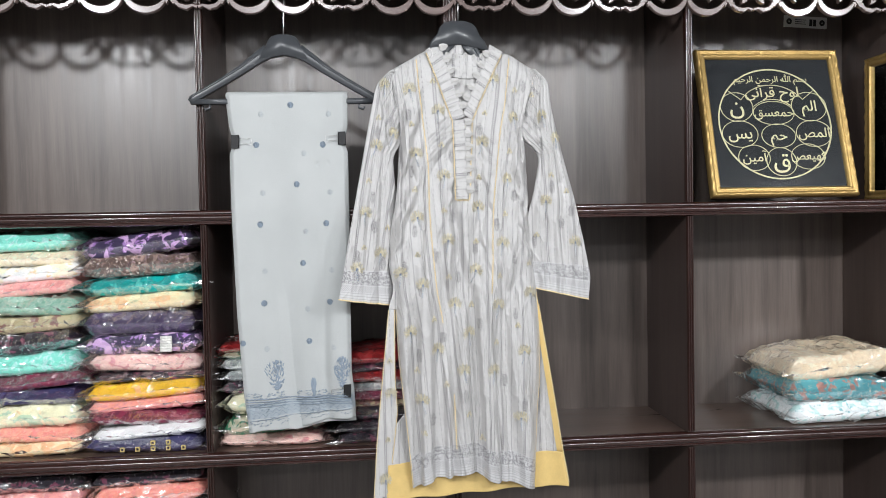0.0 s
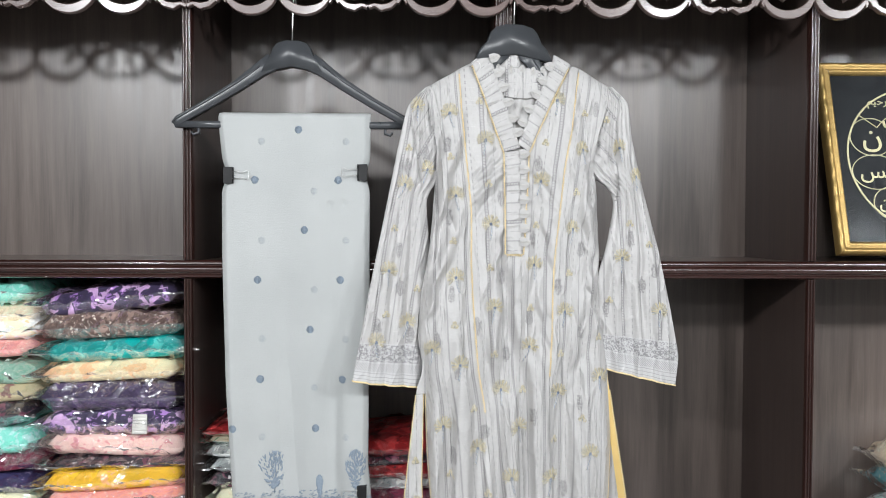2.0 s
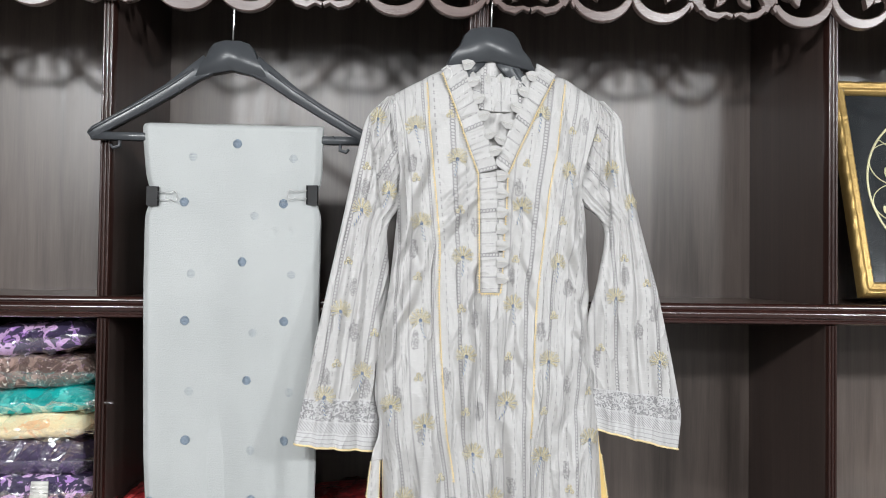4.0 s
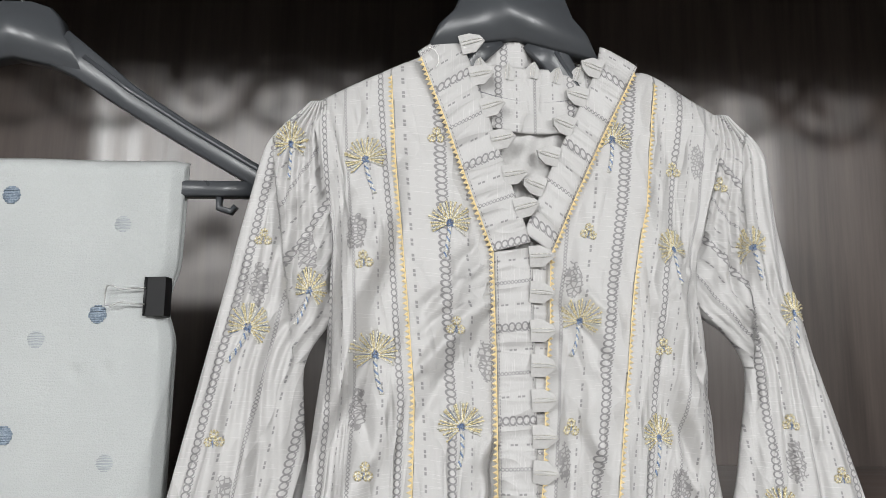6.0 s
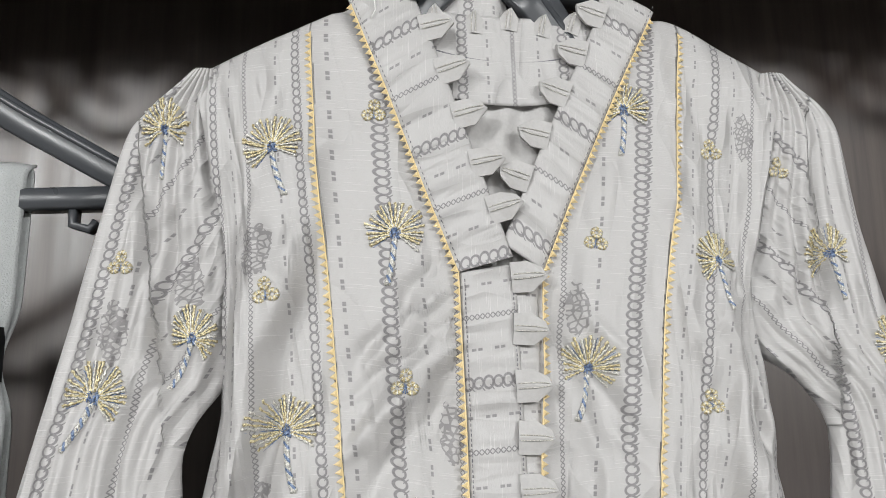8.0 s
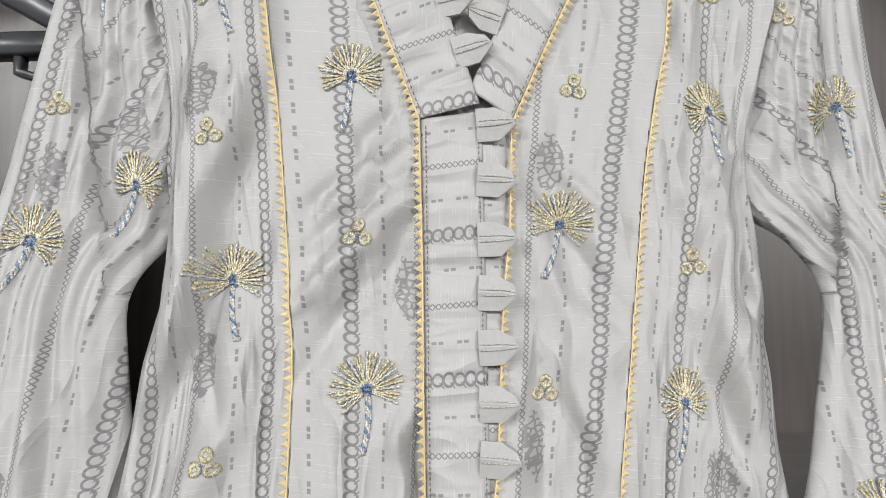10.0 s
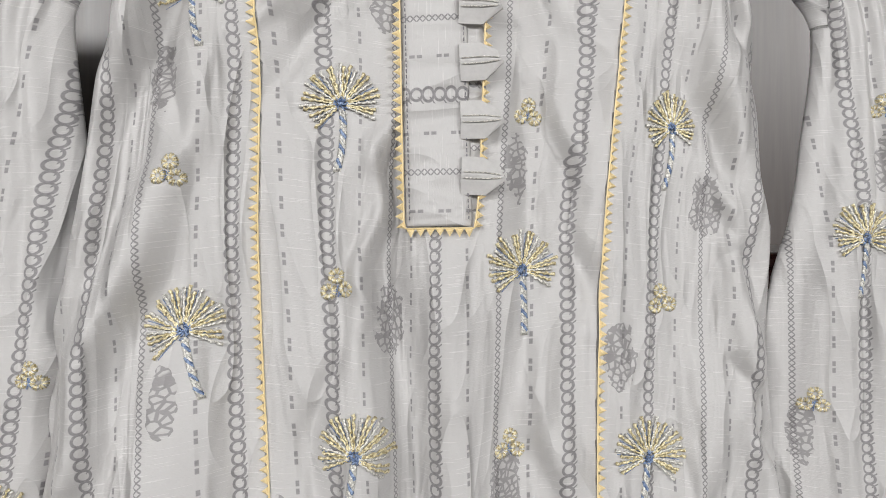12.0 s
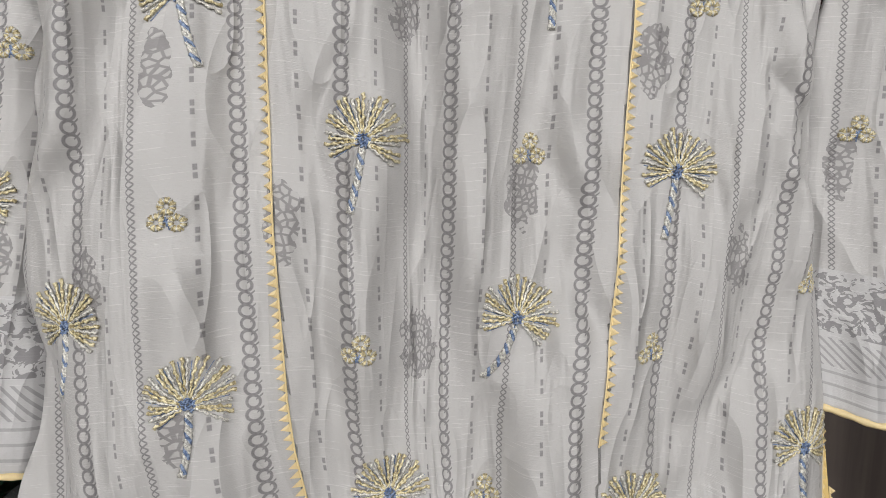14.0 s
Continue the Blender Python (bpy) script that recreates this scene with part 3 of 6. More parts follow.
def lace_at(X, Z, spots):
    """How far each point lies inside a printed lace patch."""
    out = np.zeros(X.shape)
    for k, (x, z) in enumerate(spots):
        w = 0.0082 + 0.0015 * math.sin(k * 2.3)
        out = np.maximum(out, np.clip(1.25 - ((X - x) / w) ** 2 - ((Z - z) / 0.0185) ** 2, 0, 1))
    return out


LACE = [(0.181, 1.569), (0.254, 1.634), (0.369, 1.743), (0.078, 1.666), (0.082, 1.529), (0.242, 1.490), (0.336, 1.471), (0.086, 1.387), (0.182, 1.419),
        (0.234, 1.342), (0.332, 1.313), (0.134, 1.328), (0.190, 1.273), (0.096, 1.247), (0.290, 1.400), (0.060, 1.300), (0.330, 1.180), (0.150, 1.130),
        (0.240, 1.160), (0.090, 1.090), (0.300, 1.020), (0.200, 0.990), (0.120, 0.940), (0.345, 0.960)]

kurta = empty("kurta", "pale grey printed cotton kurta with palm embroidery, on a hanger", "kurta", (0.21, 1.83, 0.74))
ROWS_N, COLS_N = 520, 250
c = np.linspace(0, 1, COLS_N)[None, :]
t = np.linspace(0, 1, ROWS_N)[:, None]
x_top = 0.037 + (0.401 - 0.037) * c
z_top = interp(x_top, TOP)
hem_z = np.interp(c, [0, 0.2, 0.48, 0.56, 0.78, 1.0], [0.776, 0.800, 0.806, 0.792, 0.774, 0.751]) + 0.003 * np.sin(16 * c)
Z = z_top + (hem_z - z_top) * t
X = interp(Z, LEFT) * (1 - c) + interp(Z, RIGHT) * c
X = X + (x_top - X) * np.clip(1 - t / 0.035, 0, 1) ** 1.5
Y = body_y(X, Z)
sheet("front_panel", X, Y, Z, CLOTH, kurta, print_u(X + 0.10 * folds(X, Z), Z), Z + 0.004 * np.sin(X * 40), {"lace": lace_at(X, Z, LACE), "rim": np.clip(0.1 - (Z - hem_z), 0, 0.1)}, solid=0.0009)

# back panel: wider below the slits, with its mustard facing towards the viewer
tb = np.linspace(0, 1, 240)[:, None]
BL = [(1.80, 0.037), (1.60, 0.058), (1.4, 0.040), (1.235, 0.031), (1.214, 0.022), (1.069, 0.006), (0.888, -0.014), (0.75, -0.024)]
BR = [(1.80, 0.400), (1.60, 0.368), (1.4, 0.369), (1.235, 0.389), (1.157, 0.399), (1.005, 0.420), (0.867, 0.438), (0.74, 0.458)]
STRIP = [(1.2, 0.034), (1.03, 0.031), (0.96, 0.036), (0.885, 0.026), (0.74, 0.006)]


def back_y(x, z):
    """The back of the kurta, seen from within beside the slits."""
    l, r = interp(z, BL), interp(z, BR)
    e = (x - l) / (r - l)
    return np.minimum(plane(x, z) + 0.030 + 0.006 * np.sin(26 * e + 3 * z) * np.clip((1.3 - z) * 3, 0, 1) - 0.06 * np.clip(np.abs(2 * e - 1) - 0.8, 0, 1) * np.clip(1.9 - z, 0, 1), limit(x, z) + 0.002)


def back_sheet(lo, hi, top, bottom, n):
    """One width of the back between two edges."""
    q = np.linspace(0, 1, n)[None, :]
    zt = top(q)
    Zb = zt + (bottom - 0.006 * np.sin(7 * q) * (bottom < 0.8) - zt) * tb
    Xb = lo(Zb) * (1 - q) + hi(Zb) * q
    sheet("back_panel", Xb, back_y(Xb, Zb), Zb, CLOTH, kurta, (Xb - 0.21) / PERIOD + 0.2, Zb + 0.1, {"rim": np.zeros(Xb.shape)}, solid=0.0009)


back_sheet(lambda z: interp(z, BL), lambda z: interp(z, BR), lambda q: 1.845 - 0.012 * np.abs(2 * q - 1) - 0.075 * np.abs(2 * q - 1) ** 3, 1.2, 120)
back_sheet(lambda z: interp(z, BL), lambda z: np.maximum(interp(z, STRIP), interp(z, BL) + 0.008), lambda q: 1.2 + 0 * q, 0.756, 40)
back_sheet(lambda z: interp(z, LEFT) + 0.024 + (interp(z, STRIP) - interp(z, LEFT) - 0.023) * np.clip((0.98 - z) / 0.05, 0, 1), lambda z: interp(z, BR), lambda q: 1.2 + 0 * q, 0.760, 100)
# mustard facings sewn on the inside of the back panel
for c0, c1, lo, hi in ((0.062, 0.998, 0.750, 0.835), (0.970, 0.998, 0.835, 1.22)):
    cf = np.linspace(c0, c1, 60)[None, :]
    zf = np.linspace(hi, lo, 40)[:, None] + 0 * cf
    xf = interp(zf, BL) * (1 - cf) + interp(zf, BR) * cf
    yf = back_y(xf, zf) - 0.0018
    sheet("lining_facing", xf, yf, zf, LINING, kurta, solid=0.0008, label="mustard satin lining facing")

# sleeves: outer and inner edge by height
SLEEVES = {
    -1: dict(outer=[(1.776, 0.040), (1.762, 0.021), (1.744, 0.005), (1.724, -0.001), (1.655, -0.016), (1.608, -0.025), (1.54, -0.038), (1.38, -0.069), (1.22, -0.096)],
             inner=[(1.775, 0.048), (1.66, 0.070), (1.62, 0.066), (1.597, 0.058), (1.584, 0.046), (1.561, 0.038), (1.531, 0.040), (1.483, 0.044), (1.40, 0.040), (1.22, 0.030)], slope=-0.16, hem=1.221,
             fold=[(1.79, 0.004), (1.714, 0.010), (1.656, 0.019), (1.608, 0.026), (1.557, 0.034), (1.50, 0.043), (1.2, 0.060)], grain=[(1.79, 0.030), (1.2, -0.070)], bias=0.63),
    1: dict(outer=[(1.788, 0.398), (1.775, 0.418), (1.757, 0.435), (1.69, 0.442), (1.629, 0.456), (1.60, 0.463), (1.48, 0.488), (1.276, 0.527), (1.20, 0.516)],
            inner=[(1.787, 0.388), (1.70, 0.360), (1.64, 0.350), (1.618, 0.356), (1.600, 0.386), (1.585, 0.403), (1.56, 0.406), (1.532, 0.402), (1.478, 0.390), (1.437, 0.377), (1.406, 0.370), (1.22, 0.380)], slope=-0.24, hem=1.226,
            fold=[(1.79, 0.420), (1.745, 0.412), (1.589, 0.414), (1.48, 0.396), (1.2, 0.350)], grain=[(1.79, 0.426), (1.2, 0.450)], bias=-0.9)}


def hang_back(side, z):
    """The sleeves swing behind the body towards the cuff."""
    return 0.026 * np.clip((1.56 - z) / 0.22, 0, 1) if side < 0 else 0.014 * np.clip((1.46 - z) / 0.10, 0, 1)


def sleeve_y(side, x, z):
    s = SLEEVES[side]
    o, i = interp(z, s["outer"]), interp(z, s["inner"])
    w = np.clip((2 * x - o - i) / (i - o), -1, 1)
    deep = np.clip((1.79 - z) / 0.16, 0.12, 1)
    wrinkle = 0.0020 * np.sin(11 * w + 42 * (z + 0.03 * side * w) + 2 * np.sin(9 * w)) * np.exp(-((z - 1.63) / 0.07) ** 2) * (1 - w * w) + 0.0016 * np.sin(23 * w + 9 * z + 1.5 * np.sin(14 * z)) * (1 - w * w) + 0.0035 * np.sin(5.2 * w * 2 + 3 * z + side) * np.clip((1.62 - z) * 5, 0, 1) * (1 - w ** 4)
    crease = 0.004 * np.exp(-((w + 0.25 * side + 0.5 * (z - 1.5)) / 0.12) ** 2) * np.clip((1.70 - z) * 6, 0, 1)
    f = interp(z, s["fold"])
    lap = 1 / (1 + np.exp(-(x - f) * side / 0.0012))
    recess = 0.013 * (1 - lap) * np.clip((1.77 - z) / 0.10, 0, 1) * np.clip((z - 1.56) / 0.04, 0, 1)
    wrinkle = wrinkle + recess + 0.0025 * (1 - lap) * np.sin(130 * (x * 0.9 - z * side * 0.8)) * np.clip((z - 1.55) / 0.04, 0, 1) * np.clip((1.75 - z) / 0.05, 0, 1)
    return plane(x, z) + hang_back(side, z) * (w + 1) / 2 + (0.0 if side > 0 else 0.002) + 0.014 * deep * (1 - np.sqrt(1 - w * w * 0.999)) + wrinkle + crease


SLACE = {-1: [(0.038, 1.650), (0.004, 1.624), (-0.012, 1.47), (-0.010, 1.40), (0.010, 1.310), (-0.05, 1.33)], 1: [(0.369, 1.743), (0.434, 1.490), (0.388, 1.356), (0.455, 1.40), (0.48, 1.43)]}
for side, s in SLEEVES.items():
    th = np.linspace(0, 2 * np.pi, 300, endpoint=False)[None, :]
    zz = np.concatenate([np.linspace(s["outer"][0][0], 1.56, 120), np.linspace(1.555, s["hem"], 150)])[:, None]
    w = -np.cos(th) * np.ones(zz.shape)
    o, i = interp(zz, s["outer"]), interp(zz, s["inner"])
    x = (o + i) / 2 + (i - o) / 2 * w
    front = np.sin(th) >= 0
    yf = sleeve_y(side, x, zz)
    edge = plane(x, zz) + hang_back(side, zz) * (w + 1) / 2 + (0.0 if side > 0 else 0.002) + 0.014 * np.clip((1.79 - zz) / 0.16, 0.12, 1)
    y = np.where(front, yf, np.maximum(np.minimum(2 * edge - yf, np.minimum(edge + 0.005, limit(x, zz))), yf + 0.002))
    low = np.clip((1.36 - zz) / 0.14, 0, 1)
    zs = zz + low * s["slope"] * (x - (o + i) / 2)
    along_arm = (x - interp(zz, s["grain"])) / 0.066 + (0.18 if side < 0 else 0.35)
    across = (x - s["bias"] * (zz - 1.66) - (0.03 if side < 0 else 0.39)) / (0.066 * math.hypot(1, s["bias"]) * 0.9)
    U = np.where(((x - interp(zz, s["fold"])) * side > 0) | (zz < 1.565), along_arm, across) + 0.03 * np.sin(14 * zz + 20 * x)
    sleeve = sheet("sleeve", x, y, zs, CLOTH, kurta, U, zz + 0.03 + 0 * x, {"lace": lace_at(x, zs, SLACE[side]) * front, "rim": np.clip(0.1 - (zz - s["hem"]), 0, 0.1) * np.ones(x.shape)}, wrap=True, solid=0.0009)
    # mustard piping round the cuff
    ring = [(float(x[-1, k]), float(y[-1, k]), float(zs[-1, k]) - 0.001) for k in list(range(0, 300, 4)) + [0]]
    pipe = Builder()
    pipe.tube(ring, [0.0017 + 0.0004 * (k % 2) for k in range(len(ring))], 6)
    pipe.make("cuff_piping", [TRIM], sleeve, "mustard cuff piping")
    inner_zs = zs[-12:-1] + 0.0
    sheet("cuff_lining", (o + i)[-12:-1] / 2 + ((i - o) / 2)[-12:-1] * w[-12:-1] * 0.985, np.where(front, y[-12:-1] + 0.0016, y[-12:-1] - 0.0012), inner_zs, LINING, sleeve, wrap=True, label="mustard lining inside the cuff")


# collar bands, placket and their folded tabs
def along(path, n):
    """n points evenly spaced along a polyline in x-z, with their run."""
    p = np.array(path, float)
    d = np.concatenate([[0], np.cumsum(np.hypot(*np.diff(p, axis=0).T))])
    s = np.linspace(0, d[-1], n)
    return np.interp(s, d, p[:, 0]), np.interp(s, d, p[:, 1]), s


def band(name, outer, inner, lift, parent, phase=0.0, n=140, m=36, pitch=PERIOD):
    xo, zo, so = along(outer, n)
    xi, zi, si = along(inner, n)
    w = np.linspace(0, 1, m)[None, :]
    Xc = xo[:, None] * (1 - w) + xi[:, None] * w
    Zc = zo[:, None] * (1 - w) + zi[:, None] * w
    Yc = np.minimum(plane(Xc, Zc) + 0.45 * folds(Xc, Zc) + 0.010 * np.clip((Zc - 1.80) / 0.05, 0, 1) ** 2 , limit(Xc, Zc)) - lift + 0.002 * (2 * w - 1) ** 6
    run = (so[:, None] + si[:, None]) / 2
    return sheet(name, Xc, Yc, Zc, CLOTH, parent, run / pitch + phase + 0 * w, (Xc - 0.1) * 1.0 + 0.0, {"rim": np.zeros(Xc.shape)}, solid=0.0014)


COL_L_OUT = [(0.123, 1.826), (0.146, 1.766), (0.167, 1.706), (0.186, 1.655)]
COL_L_IN = [(0.158, 1.853), (0.164, 1.827), (0.186, 1.761), (0.203, 1.708), (0.217, 1.664)]
COL_R_OUT = [(0.318, 1.829), (0.284, 1.763), (0.254, 1.699), (0.235, 1.656)]
COL_R_IN = [(0.286, 1.848), (0.278, 1.818), (0.257, 1.773), (0.235, 1.725), (0.212, 1.672)]
band("collar_band", COL_R_OUT, COL_R_IN, 0.0030, kurta, 0.66, pitch=0.0762)
band("collar_band", COL_L_OUT, COL_L_IN, 0.0055, kurta, 0.44, pitch=0.0729)
band("placket", [(0.187, 1.655), (0.189, 1.571), (0.190, 1.466), (0.190, 1.462)], [(0.218, 1.660), (0.219, 1.571), (0.220, 1.466), (0.220, 1.462)], 0.0040, kurta, 0.13, pitch=0.0720)
band("under_placket", [(0.212, 1.655), (0.214, 1.571), (0.214, 1.463)], [(0.231, 1.655), (0.230, 1.600), (0.226, 1.463)], 0.0014, kurta, 0.05)


# height maps of the front, for what is sewn on it
GX, GZ = np.linspace(-0.02, 0.44, 461), np.linspace(0.70, 1.88, 1181)
MX, MZ = np.meshgrid(GX, GZ)
FOLD_MAP = folds(MX, MZ)
BODY_MAP = body_y(MX, MZ)


def sample(grid, x, z):
    i, j = min(max((x + 0.02) * 1000, 0), 459.0), min(max((z - 0.70) * 1000, 0), 1179.0)
    a, b = int(i), int(j)
    f, g = i - a, j - b
    return float((grid[b, a] * (1 - f) + grid[b, a + 1] * f) * (1 - g) + (grid[b + 1, a] * (1 - f) + grid[b + 1, a + 1] * f) * g)


def wrap_y(x, z):
    return float(min(plane(x, z) + 0.45 * sample(FOLD_MAP, x, z), limit(x, z)))


def tab(x, z, ang, lift, parent, wide=0.017, tall=0.017, y=None):
    """A folded pointed tab with two stitched pleats; its tip points along ang."""
    ca, sa = math.cos(radians(ang)), math.sin(radians(ang))
    y = (wrap_y(x, z) if y is None else y) - lift

    def at(a, b, up):
        return (x + ca * a - sa * b, y - up, z + sa * a + ca * b)

    h = wide / 2
    b = Builder()
    outline = [(-0.004, -h), (tall * 0.45, -h), (tall, -h * 0.15), (tall * 0.82, h * 0.5), (tall * 0.35, h), (-0.004, h)]
    top = [at(a, q, 0.0016 + 0.002 * (a > 0.01)) for a, q in outline]
    low = [at(a, q, 0.0) for a, q in outline]
    n = len(outline)
    ridge = [at(-0.004, 0.0005, 0.0034), at(tall * 0.93, -0.0002, 0.0044)]
    b.add(top + low + ridge, [(0, 1, 2, 13, 12), (12, 13, 3, 4, 5), (13, 2, 3)] + [(k, k + n, (k + 1) % n + n, (k + 1) % n) for k in range(n)] + [tuple(range(n, 2 * n))])
    for off in (-0.0012, 0.0016):
        b.tube([at(-0.003, off, 0.0037), at(tall * 0.45, off, 0.0043), at(tall * 0.85, off * 0.5, 0.0047)], 0.00028, 4, 1)
    ob = b.make("folded_tab", [TAB, SILVER], parent, smooth=False)
    return ob


TAB = plain("tab_cotton", (0.50, 0.49, 0.48), 0.6, scale=500, vary=0.25)
for (x, z), a in zip([(0.1625, 1.834), (0.1705, 1.806), (0.180, 1.778), (0.189, 1.750), (0.1985, 1.720), (0.208, 1.692)], (15, 12, 18, 14, 10, 16)):
    tab(x, z, a, 0.0045, kurta)
for (x, z), a in zip([(0.280, 1.822), (0.266, 1.795), (0.253, 1.767), (0.239, 1.739), (0.226, 1.712)], (160, 165, 158, 166, 160)):
    tab(x, z, a, 0.0022, kurta, tall=0.016)
for k, z in enumerate([1.652, 1.623, 1.592, 1.565, 1.538, 1.511, 1.485]):
    tab(0.2195, z, (4, -4, 2, -2, 3, 0, -3)[k], 0.0046, kurta, wide=0.0175, tall=0.0165)

# inside of the neck: back neck facing with its seam, tabs behind, plain under-layer
w = np.linspace(0, 1, 50)[None, :]
h = np.linspace(0, 1, 24)[:, None]
Xn = 0.156 + 0.128 * w + 0 * h
Zn = (1.824 - 0.004 * np.sin(np.pi * w)) * (1 - h) + (1.772 - 0.012 * np.sin(np.pi * w)) * h
Yn = np.minimum(plane(Xn, Zn) + 0.0035, limit(Xn, Zn) - 0.001) + 0.0 * w
sheet("neck_facing", Xn, Yn, Zn, CLOTH, kurta, Xn / PERIOD, Zn, {"rim": np.zeros(Xn.shape)}, solid=0.001)
b = Builder()
b.tube([(0.156 + 0.128 * q, float(plane(0.156 + 0.128 * q, 1.805)) + 0.0022, 1.801 - 0.012 * math.sin(math.pi * q)) for q in np.linspace(0, 1, 20)], 0.0005, 5)
b.make("neck_seam", [STITCH], kurta)
Xu = 0.165 + 0.10 * w + 0 * h
Zu = (1.772 + 0.004 * np.sin(5 * w)) * (1 - h) + 1.655 * h
Yu = plane(Xu, Zu) + 0.008 + 0.002 * np.sin(30 * w + 8 * h) * (w > -1)
sheet("neck_underlayer", Xu, Yu, Zu, TAB, kurta, solid=0.001)
for k, x in enumerate((0.176, 0.200, 0.222, 0.243, 0.262)):
    tab(x, 1.815 - 0.003 * (k % 2), 92 - 5 * k, 0.0, kurta, wide=0.012, tall=0.011, y=float(plane(x, 1.83)) + 0.0032)


def rickrack(path, side, parent, surf, lift, name="rickrack_trim", pitch=0.0044, tall=0.0038):
    """Satin sawtooth edging: a cord with folded points on one side."""
    n = max(int(along(path, 2)[2][-1] / pitch), 2)
    x, z, s = along(path, n + 1)
    b = Builder()
    b.tube([(x[k], surf(x[k], z[k]) - lift - 0.0004, z[k]) for k in range(n + 1)], 0.00042, 5, 0)
    for k in range(n):
        dx, dz = x[k + 1] - x[k], z[k + 1] - z[k]
        q = math.hypot(dx, dz)
        nx, nz = -dz / q * side, dx / q * side
        jit = 1 + 0.12 * math.sin(k * 5.3)
        tx, tz = (x[k] + x[k + 1]) / 2 + nx * tall * jit, (z[k] + z[k + 1]) / 2 + nz * tall * jit
        y0, y1 = surf(x[k], z[k]) - lift, surf(x[k + 1], z[k + 1]) - lift
        ym = surf(tx, tz) - lift
        mx, mz = (x[k] + x[k + 1]) / 2 + nx * tall * 0.4, (z[k] + z[k + 1]) / 2 + nz * tall * 0.4
        v = [(x[k], y0, z[k]), (x[k + 1], y1, z[k + 1]), (tx, ym - 0.0003, tz), (mx, (y0 + y1) / 2 - 0.0014, mz)]
        b.add(v, [(0, 1, 3), (1, 2, 3), (2, 0, 3), (0, 2, 1)])
    return b.make(name, [TRIM], parent, "mustard satin sawtooth trim", smooth=False)


def front_y(x, z):
    return sample(BODY_MAP, x, z)


rickrack([(interp(z, SEAM_L), z) for z in np.linspace(1.804, 1.165, 30)], -1, kurta, front_y, 0.0010)
rickrack([(interp(z, SEAM_R), z) for z in np.linspace(1.815, 1.232, 30)], 1, kurta, front_y, 0.0010)
rickrack([(0.1255, 1.820)] + COL_L_OUT[1:], -1, kurta, wrap_y, 0.0045)
rickrack([(0.3135, 1.821)] + COL_R_OUT[1:], 1, kurta, wrap_y, 0.0040)
rickrack([(0.186, 1.655), (0.188, 1.571), (0.189, 1.461), (0.2215, 1.461), (0.224, 1.480), (0.228, 1.56), (0.232, 1.60), (0.234, 1.655)], -1, kurta, lambda x, z: min(wrap_y(x, z), front_y(x, z) + 0.002), 0.0046)
rickrack([(0.175, 0.992), (0.176, 0.865)], -1, kurta, front_y, 0.0010)
# slit and hem edging
rickrack([(interp(q, LEFT) + 0.002, q) for q in np.linspace(1.21, 0.785, 12)], -1, kurta, front_y, 0.0006, "slit_edging", 0.0046, 0.0026)
rickrack([(interp(q, RIGHT) - 0.002, q) for q in np.linspace(1.23, 0.76, 12)], 1, kurta, front_y, 0.0006, "slit_edging", 0.0046, 0.0026)
for edge, sgn in ((BL, -1), (BR, 1), (STRIP, 1)):
    rickrack([(interp(q, edge), q) for q in np.linspace(1.20, 0.76, 12)], sgn, kurta, lambda x, z: float(back_y(x, z)) - 0.001, 0.0, "slit_edging", 0.0046, 0.0026)
# stitch rows beside the trims
for path, off in ((COL_L_OUT, 0.0022), (COL_R_OUT, -0.0022)):
    b = Builder()
    x, z, s = along(path, 110)
    for k in range(0, 108, 2):
        b.tube([(x[k] + off, wrap_y(x[k], z[k]) - 0.0062, z[k]), (x[k + 1] + off, wrap_y(x[k + 1], z[k + 1]) - 0.0062, z[k + 1])], 0.00025, 4)
    tagged(b.make("topstitch", [STITCH], kurta), kind="stuff")
for px in (0.1905, 0.2175):
    b = Builder()
    for q in np.arange(1.465, 1.652, 0.0026):
        b.tube([(px + (1.56 - q) * 0.012, wrap_y(px, q) - 0.0050, q), (px + (1.56 - q) * 0.012, wrap_y(px, q) - 0.0050, q + 0.0016)], 0.00028, 4)
    tagged(b.make("topstitch", [STITCH], kurta), kind="stuff")


# a stray white thread at the collar, and the neck label's stitches
THREAD = plain("white_thread", (0.80, 0.80, 0.78), 0.7)
b = Builder()
pts = [(0.132, 1.828), (0.137, 1.826), (0.140, 1.821), (0.1405, 1.815), (0.138, 1.810)]
b.tube([(x, wrap_y(x, min(z, 1.825)) - 0.0075, z) for x, z in pts], 0.0004, 5)
b.make("loose_thread", [THREAD], kurta, "loose white thread")
b = Builder()
b.tube([(x, float(plane(0.22, 1.79)) + 0.0255, z) for x, z in ((0.2145, 1.796), (0.2150, 1.7895), (0.2245, 1.7885), (0.2250, 1.796))], 0.0005, 5)
b.make("label_stitch", [THREAD], kurta, "white label stitches")


